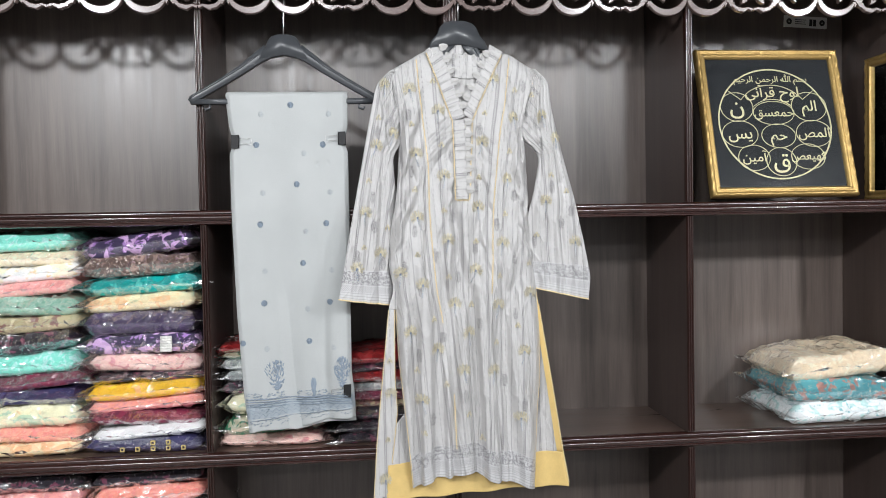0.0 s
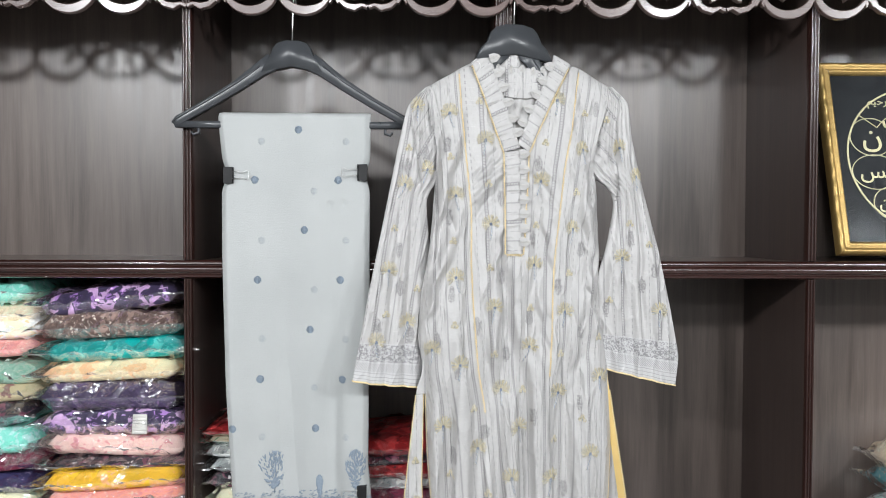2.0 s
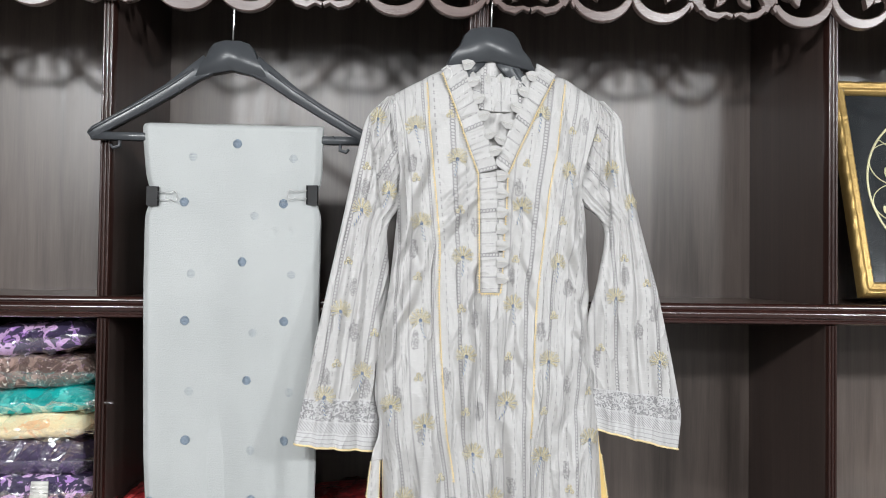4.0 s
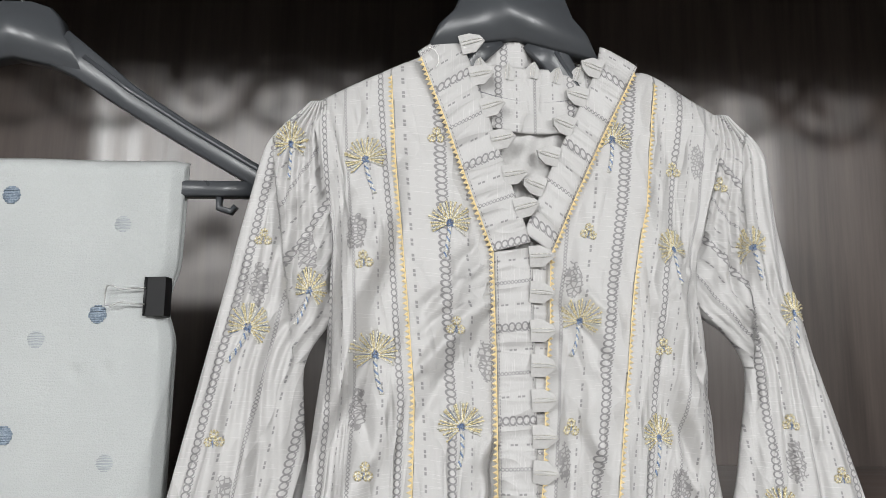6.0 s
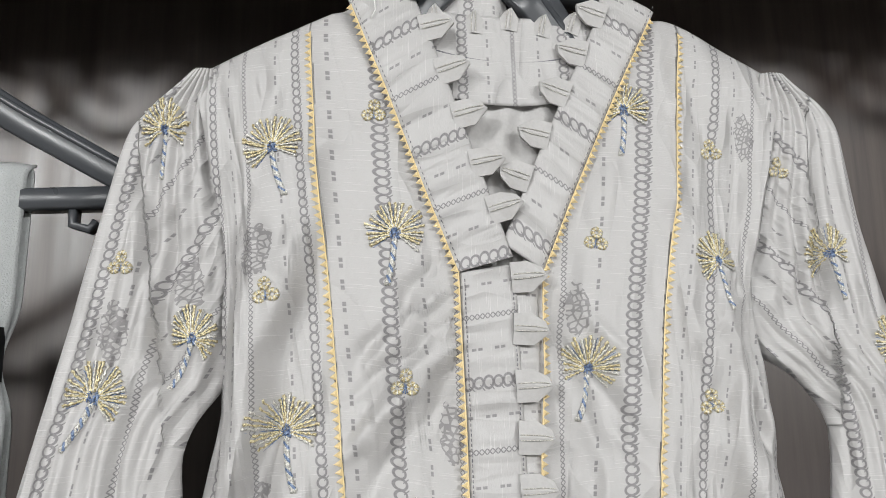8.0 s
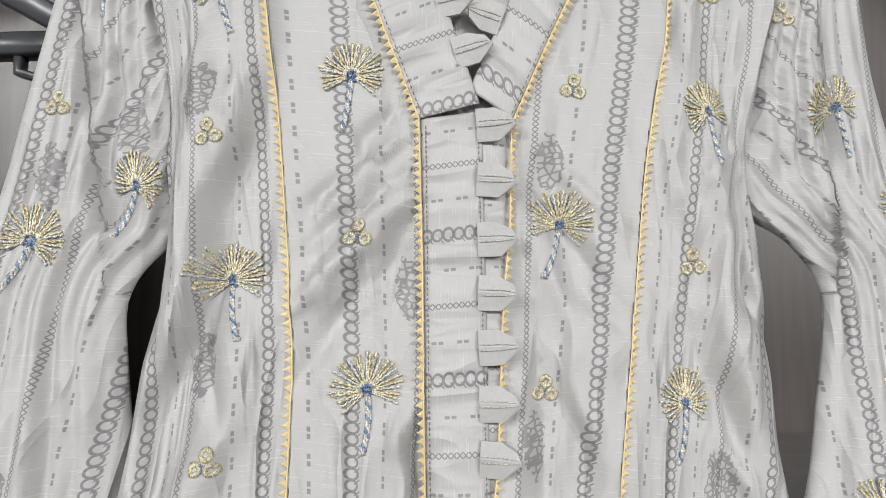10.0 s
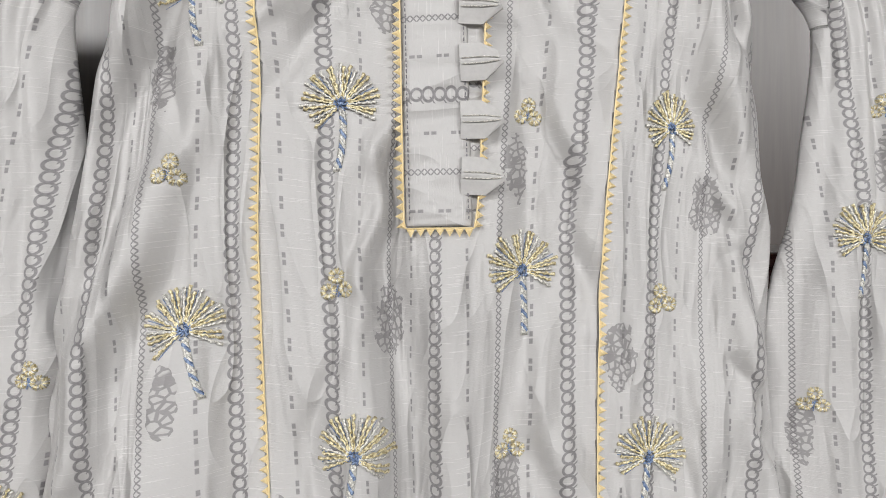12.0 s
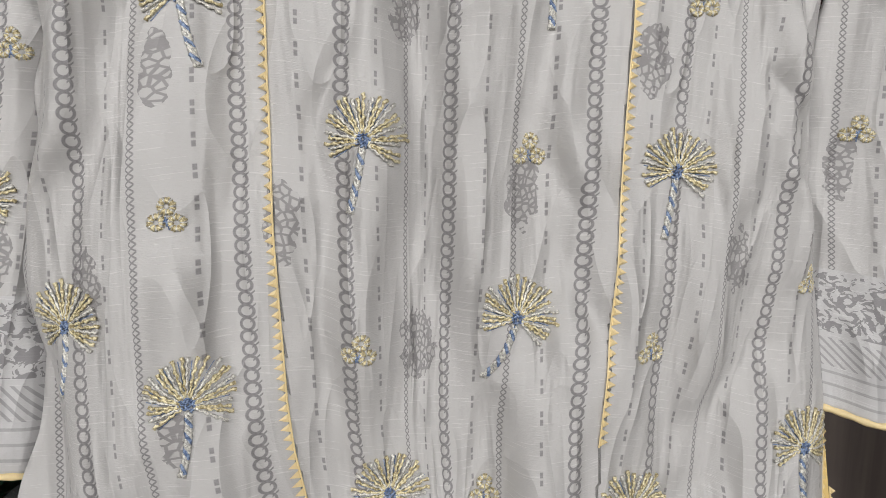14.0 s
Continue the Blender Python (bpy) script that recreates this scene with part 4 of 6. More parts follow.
# ---- embroidery ----
def palm(x, z, surf, parent, tilt=0.0, size=1.0, squeeze=1.0, seed=0):
    """A fan of couched metal yarn on a blue hub, with a braided stem."""
    r = random.Random(seed)
    b = Builder()

    def at(a, q, up):
        ca, sa = math.cos(radians(tilt)), math.sin(radians(tilt))
        px, pz = x + (a * ca - q * sa) * squeeze, z + a * sa + q * ca
        return (px, surf(px, pz) - up, pz)

    count = 26
    for k in range(count):
        ang = radians(-32 + 244 * k / (count - 1) + r.uniform(-3, 3))
        reach = (0.0185 if 0 < math.sin(ang) else 0.0165) * size * r.uniform(0.9, 1.06)
        pts, rad = [], []
        for q in range(11):
            f = 0.16 + 0.84 * q / 10
            wob = 0.00035 * math.sin(q * 2.6 + k)
            pts.append(at(math.cos(ang) * reach * f - math.sin(ang) * wob, math.sin(ang) * reach * f + math.cos(ang) * wob, 0.0015))
            rad.append((0.00062 + 0.00024 * math.sin(q * 2.1)) * (0.75 + 0.4 * f) * size)
        b.tube(pts, rad, 5, 0 if k % 3 else 1)
        ang += radians(6)
        pts = [at(math.cos(ang) * reach * f, math.sin(ang) * reach * f, 0.0006) for f in (0.2, 0.5, 0.8, 0.93)]
        b.tube(pts, 0.00022 * size, 4, 2 if k % 2 else 1)
    for k in range(26):
        a, d = r.uniform(0, 6.28), 0.0036 * size * math.sqrt(r.random())
        cx, cz = math.cos(a) * d, math.sin(a) * d
        a2 = r.uniform(0, 3.14)
        q = 0.0013 * size
        b.tube([at(cx - math.cos(a2) * q, cz - math.sin(a2) * q, 0.0010), at(cx, cz, 0.0019), at(cx + math.cos(a2) * q, cz + math.sin(a2) * q, 0.0010)], 0.00042 * size, 4, 2)
    bend = r.uniform(-0.004, 0.004)
    for strand in range(3):
        pts = []
        for q in range(19):
            f = q / 18
            pts.append(at(bend * f * f * 2 + 0.0011 * math.sin(f * 26 + strand * 2.09) * size, (-0.003 - 0.0265 * f) * size, 0.0011 + 0.0005 * math.cos(f * 26 + strand * 2.09)))
        b.tube(pts, 0.00088 * size, 4, (1, 2, 1)[strand])
    for k in range(6):
        f = k / 5
        b.tube([at(bend * 2 + (-0.0016 + 0.003 * f) * size, -0.0302 * size, 0.0008), at(bend * 2 + (-0.0012 + 0.0028 * f) * size, -0.0278 * size, 0.0012)], 0.0004 * size, 4, 1)
    return b.make("palm_embroidery", [GOLD, SILVER, BLUE], parent, "gold and blue embroidered palm")


def berries(x, z, surf, parent, tilt=0.0, size=1.0, seed=0):
    """Three stitched eyelet rings in a cluster."""
    r = random.Random(seed)
    b = Builder()
    ca, sa = math.cos(radians(tilt)), math.sin(radians(tilt))

    def at(a, q, up):
        px, pz = x + a * ca - q * sa, z + a * sa + q * ca
        return (px, surf(px, pz) - up, pz)

    for cx, cz in ((0.0002, 0.0037), (-0.0038, -0.0026), (0.0036, -0.0027)):
        cx, cz = cx * size + r.uniform(-0.0003, 0.0003), cz * size + r.uniform(-0.0003, 0.0003)
        for k in range(20):
            a = 2 * math.pi * k / 20
            ri, ro = 0.00130 * size, 0.0035 * size * r.uniform(0.93, 1.05)
            b.tube([at(cx + math.cos(a) * ri, cz + math.sin(a) * ri, 0.0006), at(cx + math.cos(a) * (ri + ro) / 2, cz + math.sin(a) * (ri + ro) / 2, 0.0015),
                    at(cx + math.cos(a) * ro, cz + math.sin(a) * ro, 0.0005)], 0.00056 * size, 4, 0 if k % 3 else 1)
        ring = [at(cx + math.cos(a) * 0.0012 * size, cz + math.sin(a) * 0.0012 * size, 0.0007) for a in np.linspace(0, 6.28, 10)]
        b.tube(ring, 0.00025, 4, 1)
    for k in range(5):
        b.tube([at(r.uniform(-0.001, 0.001), r.uniform(-0.003, 0.0), 0.001), at(r.uniform(-0.002, 0.002), r.uniform(-0.006, -0.002), 0.0012)], 0.0003, 4, 2)
    return b.make("berry_embroidery", [GOLD, SILVER, BLUE], parent, "gold stitched eyelet cluster")


PALMS = [(0.082, 1.728, 8), (0.151, 1.678, -4), (0.094, 1.572, 2), (0.291, 1.758, 0), (0.259, 1.601, -12), (0.340, 1.662, 14), (0.161, 1.518, 8), (0.320, 1.509, 2),
         (0.094, 1.418, 10), (0.167, 1.362, -6), (0.244, 1.441, 3), (0.233, 1.288, -14), (0.303, 1.352, -8), (0.102, 1.258, 2), (0.180, 1.207, 4), (0.289, 1.200, -5),
         (0.050, 1.285, 4), (0.370, 1.227, -8), (0.071, 1.145, 3), (0.136, 1.100, -6), (0.213, 1.137, 5), (0.198, 1.049, 4), (0.271, 1.044, -6), (0.348, 1.088, -4),
         (0.335, 0.928, -5), (0.095, 0.985, 4)]
for k, (x, z, tilt) in enumerate(PALMS):
    palm(x, z, front_y, kurta, tilt, 1.0, 0.72 if x > 0.315 and z > 1.45 else 0.95, k)
BERRIES = [(0.139, 1.752), (0.084, 1.644), (0.156, 1.595), (0.268, 1.676), (0.347, 1.735), (0.328, 1.581), (0.089, 1.487), (0.249, 1.517), (0.159, 1.436), (0.092, 1.331),
           (0.167, 1.276), (0.237, 1.360), (0.312, 1.426), (0.294, 1.274), (0.371, 1.303), (0.085, 1.056), (0.155, 1.020), (0.207, 0.947), (0.335, 1.152), (0.128, 1.176),
           (0.222, 1.206), (0.281, 1.113), (0.098, 0.912), (0.240, 0.885)]
for k, (x, z) in enumerate([(0.022, 1.000), (0.004, 0.800)]):
    palm(x, z, lambda a, b: float(back_y(a, b)) - 0.0012, kurta, 2, 0.95, 0.9, 80 + k)
for k, (x, z) in enumerate([(0.020, 1.080), (0.012, 0.895)]):
    berries(x, z, lambda a, b: float(back_y(a, b)) - 0.0012, kurta, 0, 0.95, 90 + k)
for k, (x, z) in enumerate(BERRIES):
    berries(x, z, front_y, kurta, 8 * math.sin(k * 1.7), 1.0, k)


def arm_y(side):
    return lambda x, z: float(sleeve_y(side, np.array(x), np.array(z)))


SP = {-1: [(0.022, 1.739, 0), (-0.001, 1.591, -18), (0.041, 1.621, -20), (-0.030, 1.431, -10), (0.004, 1.333, -6), (-0.052, 1.30, -8)],
      1: [(0.416, 1.668, 16), (0.450, 1.612, 8), (0.416, 1.454, 2), (0.488, 1.351, -10)]}
SB = {-1: [(0.006, 1.661), (0.022, 1.397), (-0.035, 1.351), (-0.020, 1.51)], 1: [(0.391, 1.724), (0.434, 1.521), (0.393, 1.373), (0.47, 1.48)]}
for side in (-1, 1):
    for k, (x, z, tilt) in enumerate(SP[side]):
        palm(x, z, arm_y(side), kurta, tilt, 0.98, 0.72 if abs(x - 0.21) < 0.2 or z > 1.6 else 0.9, 40 + k)
    for k, (x, z) in enumerate(SB[side]):
        berries(x, z, arm_y(side), kurta, 0, 0.95, 60 + k)


# ---- hangers ----
def hanger(label, at, fx=1.0, fz=1.0, turn=0.0, deep=1.0, hub=1.0):
    """A moulded plastic hanger: domed hub, flanged arms, trouser bar, notch hooks and a wire hook."""
    root = empty("clothes_hanger", label, "hanger", at, "clothes hangers")
    root["local"] = 1
    root.rotation_euler = (0, 0, radians(turn))
    b = Builder()
    b.prism([(hub * x, (0.5 + 0.5 * fz) * z) for x, z in [(-0.012, 0.0), (0.012, 0.0), (0.028, -0.005), (0.036, -0.014), (0.042, -0.030), (0.052, -0.042), (0.060, -0.062), (0.0, -0.050), (-0.060, -0.062), (-0.052, -0.042), (-0.042, -0.030), (-0.036, -0.014), (-0.028, -0.005)]], -0.0085, 0.0085, ease=0.05)
    b.make("hub", [PLASTIC], root)
    for s in (-1, 1):
        pts = [(fx * s * q, fz * p) for q, p in ((0.036, -0.040), (0.060, -0.055), (0.100, -0.084), (0.150, -0.115), (0.195, -0.141), (0.216, -0.153), (0.2245, -0.160))]
        a = Builder()
        a.ribbon(pts, [0.034, 0.027, 0.0215, 0.019, 0.018, 0.018, 0.012], -0.0075 * deep, 0.0075 * deep)
        a.ribbon([(x, z + 0.006) for x, z in pts[1:]], [0.004] * 6, -0.0092 * deep, 0.006 * deep)
        a.make("arm", [PLASTIC], root)
        c = Builder()
        c.ribbon([(fx * s * a, fz * e) for a, e in ((0.178, -0.165), (0.178, -0.176), (0.188, -0.179), (0.192, -0.174))], [0.005, 0.005, 0.005, 0.004], -0.004, 0.004)
        c.make("notch_hook", [PLASTIC], root)
    c = Builder()
    c.ribbon([(fx * a, fz * e) for a, e in ((-0.222, -0.160), (-0.15, -0.1605), (0, -0.161), (0.15, -0.1605), (0.222, -0.160))], [0.013] * 5, -0.0070 * deep, 0.0070 * deep)
    c.make("trouser_bar", [PLASTIC], root)
    h = Builder()
    pts = [(0, 0, -0.01), (0.001, 0, 0.03), (0.002, -0.001, 0.058)]
    for k in range(13):
        a = math.pi * (1.0 - 1.15 * k / 12)
        pts.append((0.003, 0.0125 + 0.0135 * math.cos(a), 0.076 + 0.0135 * math.sin(a)))
    h.tube(pts, 0.0016, 8)
    h.make("hook", [STEEL], root, "thin steel hook")
    return root


trouser_hanger = hanger("black plastic hanger holding the folded trousers", (-0.219, 1.862, 1.8675))
hanger("black plastic hanger inside the kurta", (0.206, 1.8635, 1.902), 0.62, 1.28, 8.0, 0.5, 1.28)

# ---- trousers ----
def trouser_cloth():
    m, nt, p = blank("blue_grey_crepe")
    v = coords(nt)
    n = noise_fac(nt, v, 900, 3)
    band_n = noise_fac(nt, coords(nt, (18, 1, 320)), 3.0, 3)
    s = noise_fac(nt, v, 7, 3)
    f = mth(nt, "MULTIPLY_ADD", n, 0.35, mth(nt, "MULTIPLY", s, 0.4))
    c = ramp(nt, f, [(0.2, (0.42, 0.438, 0.436)), (0.6, (0.55, 0.566, 0.56))])
    # a band of blue dye above the hem
    at = nd(nt, "ShaderNodeSeparateXYZ", {0: v})
    run_z = mth(nt, "MULTIPLY_ADD", mth(nt, "ADD", at.outputs[0], 0.33), -0.09, mth(nt, "MULTIPLY_ADD", noise_fac(nt, v, 160, 3), 0.008, at.outputs[2]))
    dye = mth(nt, "MULTIPLY", mth(nt, "GREATER_THAN", run_z, 0.940), mth(nt, "LESS_THAN", run_z, 0.976))
    c = mix(nt, mth(nt, "MULTIPLY", dye, 0.45), c, (0.30, 0.39, 0.48, 1))
    nt.links.new(c, p.inputs["Base Color"])
    p.inputs["Roughness"].default_value = 0.7
    p.inputs["Sheen Weight"].default_value = 0.15
    bump(nt, p, mth(nt, "ADD", n, mth(nt, "MULTIPLY", band_n, 0.5)), 0.55, 0.0012)
    return m


CREPE = trouser_cloth()
GHOST = plain("show_through_blue", (0.37, 0.395, 0.42), 0.75, scale=500)
DOT = thread("slate_blue_yarn", (0.19, 0.24, 0.30), (0.33, 0.39, 0.46), 0, 0.6)
TL = [(1.74, -0.360), (1.70, -0.358), (1.64, -0.352), (1.618, -0.345), (1.602, -0.345), (1.585, -0.353), (1.45, -0.352), (1.2, -0.345), (0.99, -0.333), (0.90, -0.322)]
TR = [(1.74, -0.068), (1.64, -0.070), (1.618, -0.078), (1.602, -0.078), (1.585, -0.070), (1.4, -0.070), (1.2, -0.072), (1.05, -0.073), (0.98, -0.066), (0.90, -0.064)]


def leg_y(x, z):
    l, r = interp(z, TL), interp(z, TR)
    w = np.clip((2 * x - l - r) / (r - l), -1, 1)
    sway = 0.008 * np.sin(3.4 * w + 1.2 + 0.8 * z) ** 3 * np.clip((1.6 - z) * 2.5, 0, 1) + 0.003 * np.sin(9 * w + 4 * z) * np.clip((1.45 - z) * 2, 0, 1) + 0.004 * np.sin(2.2 * w + 1.6) * np.clip((1.66 - z) * 3, 0, 1) + 0.0016 * np.sin(7.3 * w + 2.2 * z) + 0.007 * np.exp(-((w - 0.62 + 0.25 * (1.5 - z)) / 0.09) ** 2) * np.clip((1.5 - z) * 2.5, 0, 1)
    pinch = 0.004 * np.exp(-((z - 1.61) / 0.03) ** 2) * np.abs(w) ** 3
    fold = 0.0098 * np.clip((z - 1.7200) / 0.0098, 0, 1) ** 2
    dimple = 0.002 * (np.exp(-((x + 0.145) / 0.005) ** 2 - ((z - 1.555) / 0.006) ** 2) + np.exp(-((x + 0.120) / 0.005) ** 2 - ((z - 1.557) / 0.006) ** 2))
    return 1.851 + sway + pinch + fold + dimple + 0.008 * np.clip(np.abs(w) - 0.93, 0, 1) / 0.07


trousers = empty("folded_trousers", "pale blue-grey crepe trousers with dots, folded over a hanger bar", "trousers", (-0.21, 1.85, 0.92))
w = np.linspace(0, 1, 130)[None, :]
q = np.linspace(0, 1, 260)[:, None]
hem = 0.903 + 0.036 * w ** 1.4 + 0.004 * np.sin(11 * w)
Zt = 1.7300 + (hem - 1.7300) * q
Xt = interp(Zt, TL) * (1 - w) + interp(Zt, TR) * w
sheet("front_leg", Xt, leg_y(Xt, Zt), Zt, CREPE, trousers, solid=0.0012)
hem2 = hem - 0.012 + 0.016 * (1 - w)
Zt2 = 1.7275 + (hem2 - 1.7275) * q
Xt2 = interp(Zt2, TL) * (1 - w) + (interp(Zt2, TR) - 0.004) * w + 0.004
sheet("back_leg", Xt2, np.minimum(2 * 1.862 - np.minimum(leg_y(Xt2, Zt2), 1.8610), 1.8655 - 0.003 * np.clip((1.6 - Zt2) * 8, 0, 1)), Zt2, CREPE, trousers, solid=0.0012)


def leg_front(x, z):
    return float(leg_y(np.array(x), np.array(z)))


def dot(x, z, r, mat, name, lift, seed):
    """A darned round dot."""
    b = Builder()
    rr = random.Random(seed)
    for k in range(11):
        a = -r + 2 * r * (k + 0.5) / 11
        hw = math.sqrt(max(r * r - a * a, 0)) * rr.uniform(0.88, 1.05)
        b.tube([(x - hw, leg_front(x - hw, z + a) - lift * 0.6, z + a), (x, leg_front(x, z + a) - lift, z + a + rr.uniform(-0.0004, 0.0004)), (x + hw, leg_front(x + hw, z + a) - lift * 0.6, z + a)], r / 9, 4)
    return b.make(name, [mat], trousers)


for k in range(8):
    z = 1.697 - 0.0955 * k
    base = (-0.205 + 0.0052 * k) if k % 2 == 0 else (-0.2905 + 0.0022 * k)
    for col in (-1, 0, 1):
        x = base + col * 0.158
        if interp(z, TL) + 0.008 < x < interp(z, TR) - 0.008 and z > 1.09:
            dot(x, z, 0.0072, DOT, "woven_dot", 0.0012, k * 3 + col)
# pale dots laid on the front stand in for the rear layer showing through
for k in range(7):
    z = 1.675 - 0.0945 * k
    base = -0.276 if k % 2 == 0 else -0.176
    for col in (0, 1):
        x = base + col * 0.161
        if interp(z, TL) + 0.01 < x < interp(z, TR) - 0.012 and z > 1.09:
            dot(x, z, 0.0068, GHOST, "show_through_dot", 0.0003, 90 + k * 3 + col)


def bush(cx, cz, wide, tall, seed):
    """A paisley spray in blue yarn."""
    b = Builder()
    rr = random.Random(seed)
    b.tube([(cx, leg_front(cx, cz - tall * 0.5) - 0.0012, cz - tall * 0.6), (cx + 0.002, leg_front(cx, cz) - 0.0014, cz), (cx - 0.002, leg_front(cx, cz + tall * 0.4) - 0.0012, cz + tall * 0.45)], 0.0009, 5)
    for k in range(170):
        f = rr.uniform(-0.45, 0.5)
        env = wide * max(0.08, math.sin(math.pi * (0.5 - f) ** 0.62)) * 0.95
        x, z = cx + rr.uniform(-1, 1) * env, cz + f * tall
        a = math.atan2(f * tall + tall * 0.3, x - cx) + rr.uniform(-0.5, 0.5)
        q = rr.uniform(0.0028, 0.0052)
        pts = []
        for s in (-1, -0.4, 0.3, 1):
            px, pz = x + math.cos(a) * q * s, z + math.sin(a) * q * s + 0.0006 * s * s
            pts.append((px, leg_front(px, pz) - 0.0011, pz))
        b.tube(pts, [0.0005, 0.0014, 0.0013, 0.0004], 5)
    return b.make("paisley_embroidery", [DOT], trousers, "slate blue embroidered spray")


bush(-0.253, 1.040, 0.030, 0.072, 1)
bush(-0.096, 1.046, 0.021, 0.075, 2)
bush(-0.166, 1.010, 0.006, 0.042, 3)
b = Builder()


def run(z_of, n, rad, amp=0.0, pitch=0.012):
    xs = np.linspace(-0.328, -0.072, n)
    b.tube([(x, leg_front(x, z_of(x) + (amp if k % 2 else -amp)) - 0.0034, z_of(x) + (amp if k % 2 else -amp)) for k, x in enumerate(xs)], rad, 4)


for dz, rad, amp in ((0.980, 0.0012, 0.0), (0.986, 0.0016, 0.0014), (0.974, 0.0009, 0.0009), (0.968, 0.0008, 0.0), (0.952, 0.0008, 0.0045), (0.943, 0.0007, 0.0045), (0.932, 0.0008, 0.0)):
    run(lambda x, dz=dz: dz + 0.10 * (x + 0.33) * (1 if dz < 0.96 else 0.12), 60 if amp < 0.004 else 34, rad, amp)
rr = random.Random(5)
for k in range(420):
    x = rr.uniform(-0.326, -0.074)
    z = rr.choice([rr.uniform(0.985, 1.000), rr.uniform(0.955, 0.972) + 0.08 * (x + 0.33), rr.uniform(0.912, 0.938) + 0.10 * (x + 0.33)]) + 0.012 * (x + 0.33)
    b.tube([(x - 0.002, leg_front(x, z) - 0.001, z), (x, leg_front(x, z) - 0.0014, z + 0.002), (x + 0.002, leg_front(x, z) - 0.001, z + 0.001)], 0.0008, 4)
b.make("hem_embroidery", [DOT], trousers, "slate blue embroidered hem border")


def binder_clip(x, z, s, y=1.849):
    """A black binder clip gripping the edge; s: the way its wire points."""
    root = empty("binder_clip", "small black binder clip with wire handle on the trousers", "clip", (x, y, z), "clips on the trousers")
    root["local"] = 1
    b = Builder()
    b.add([(-0.010, -0.007, -0.019), (-0.010, -0.007, 0.019), (-0.010, 0.013, 0.019), (-0.010, 0.013, -0.019), (0.011, -0.0015, -0.019), (0.011, -0.0015, 0.019), (0.011, 0.006, 0.019), (0.011, 0.006, -0.019)],
          [(0, 1, 2, 3), (0, 4, 5, 1), (3, 2, 6, 7), (4, 7, 6, 5), (1, 5, 6, 2), (0, 3, 7, 4)])
    body = b.make("clip_body", [BLACKPAINT], root, smooth=False)
    c = Builder()
    c.tube([(0.011, -0.002, 0.019), (0.011, -0.002, -0.019)], 0.0014, 8)
    w = Builder()
    loop = [(0.010, -0.0035, 0.008), (0.024, -0.0045, 0.0075), (0.034, -0.005, 0.006), (0.042, -0.005, 0.010), (0.047, -0.005, 0.009), (0.0485, -0.005, 0.0), (0.047, -0.005, -0.009), (0.042, -0.005, -0.010), (0.034, -0.005, -0.006), (0.024, -0.0045, -0.0075), (0.010, -0.0035, -0.008)]
    w.tube(loop, 0.0008, 6)
    w.make("wire_handle", [STEEL], root)
    c.make("clip_lip", [BLACKPAINT], root)
    root.scale = (0.82, 0.82, 0.82)
    if s < 0:
        root.rotation_euler = (0, math.pi, 0)
    return root


binder_clip(-0.3380, 1.610, 1)
binder_clip(-0.0830, 1.616, -1)
binder_clip(-0.0830, 1.0010, -1, 1.841)


# ---- fretwork valance ----
valance = empty("fretwork_valance", "dark polished wooden fretwork valance cut in scrolls", "valance", (0.19, FRONT - 0.013, 1.92))
FY0, FY1 = FRONT - 0.019, FRONT - 0.008


def arc(cx, cz, rx, rz, a0, a1, n=16):
    return [(cx + rx * math.cos(radians(a0 + (a1 - a0) * k / n)), cz + rz * math.sin(radians(a0 + (a1 - a0) * k / n))) for k in range(n + 1)]


def scroll(cx, cz, r, a0, turns, n=20):
    return [(cx + r * (1 - 0.72 * k / n) * math.cos(radians(a0) + turns * 2 * math.pi * k / n), cz + r * (1 - 0.72 * k / n) * math.sin(radians(a0) + turns * 2 * math.pi * k / n)) for k in range(n + 1)]


def hook(cx, cz, r, a0, sweep, n=16):
    """An open curl that ends in a bulb."""
    return [(cx + r * (1 - 0.45 * k / n) * math.cos(radians(a0 + sweep * k / n)), cz + r * (1 - 0.45 * k / n) * math.sin(radians(a0 + sweep * k / n))) for k in range(n + 1)]


def bulb(n, w, end):
    return [w * (0.6 + 0.4 * min(k / 4, 1)) if k < n - 3 else w + (end - w) * (k - n + 4) / 3 for k in range(n)]


def taper(n, a, m, z):
    return [a + (m - a) * math.sin(math.pi * k / (n - 1)) if k < n / 2 else z + (m - z) * math.sin(math.pi * k / (n - 1)) for k in range(n)]


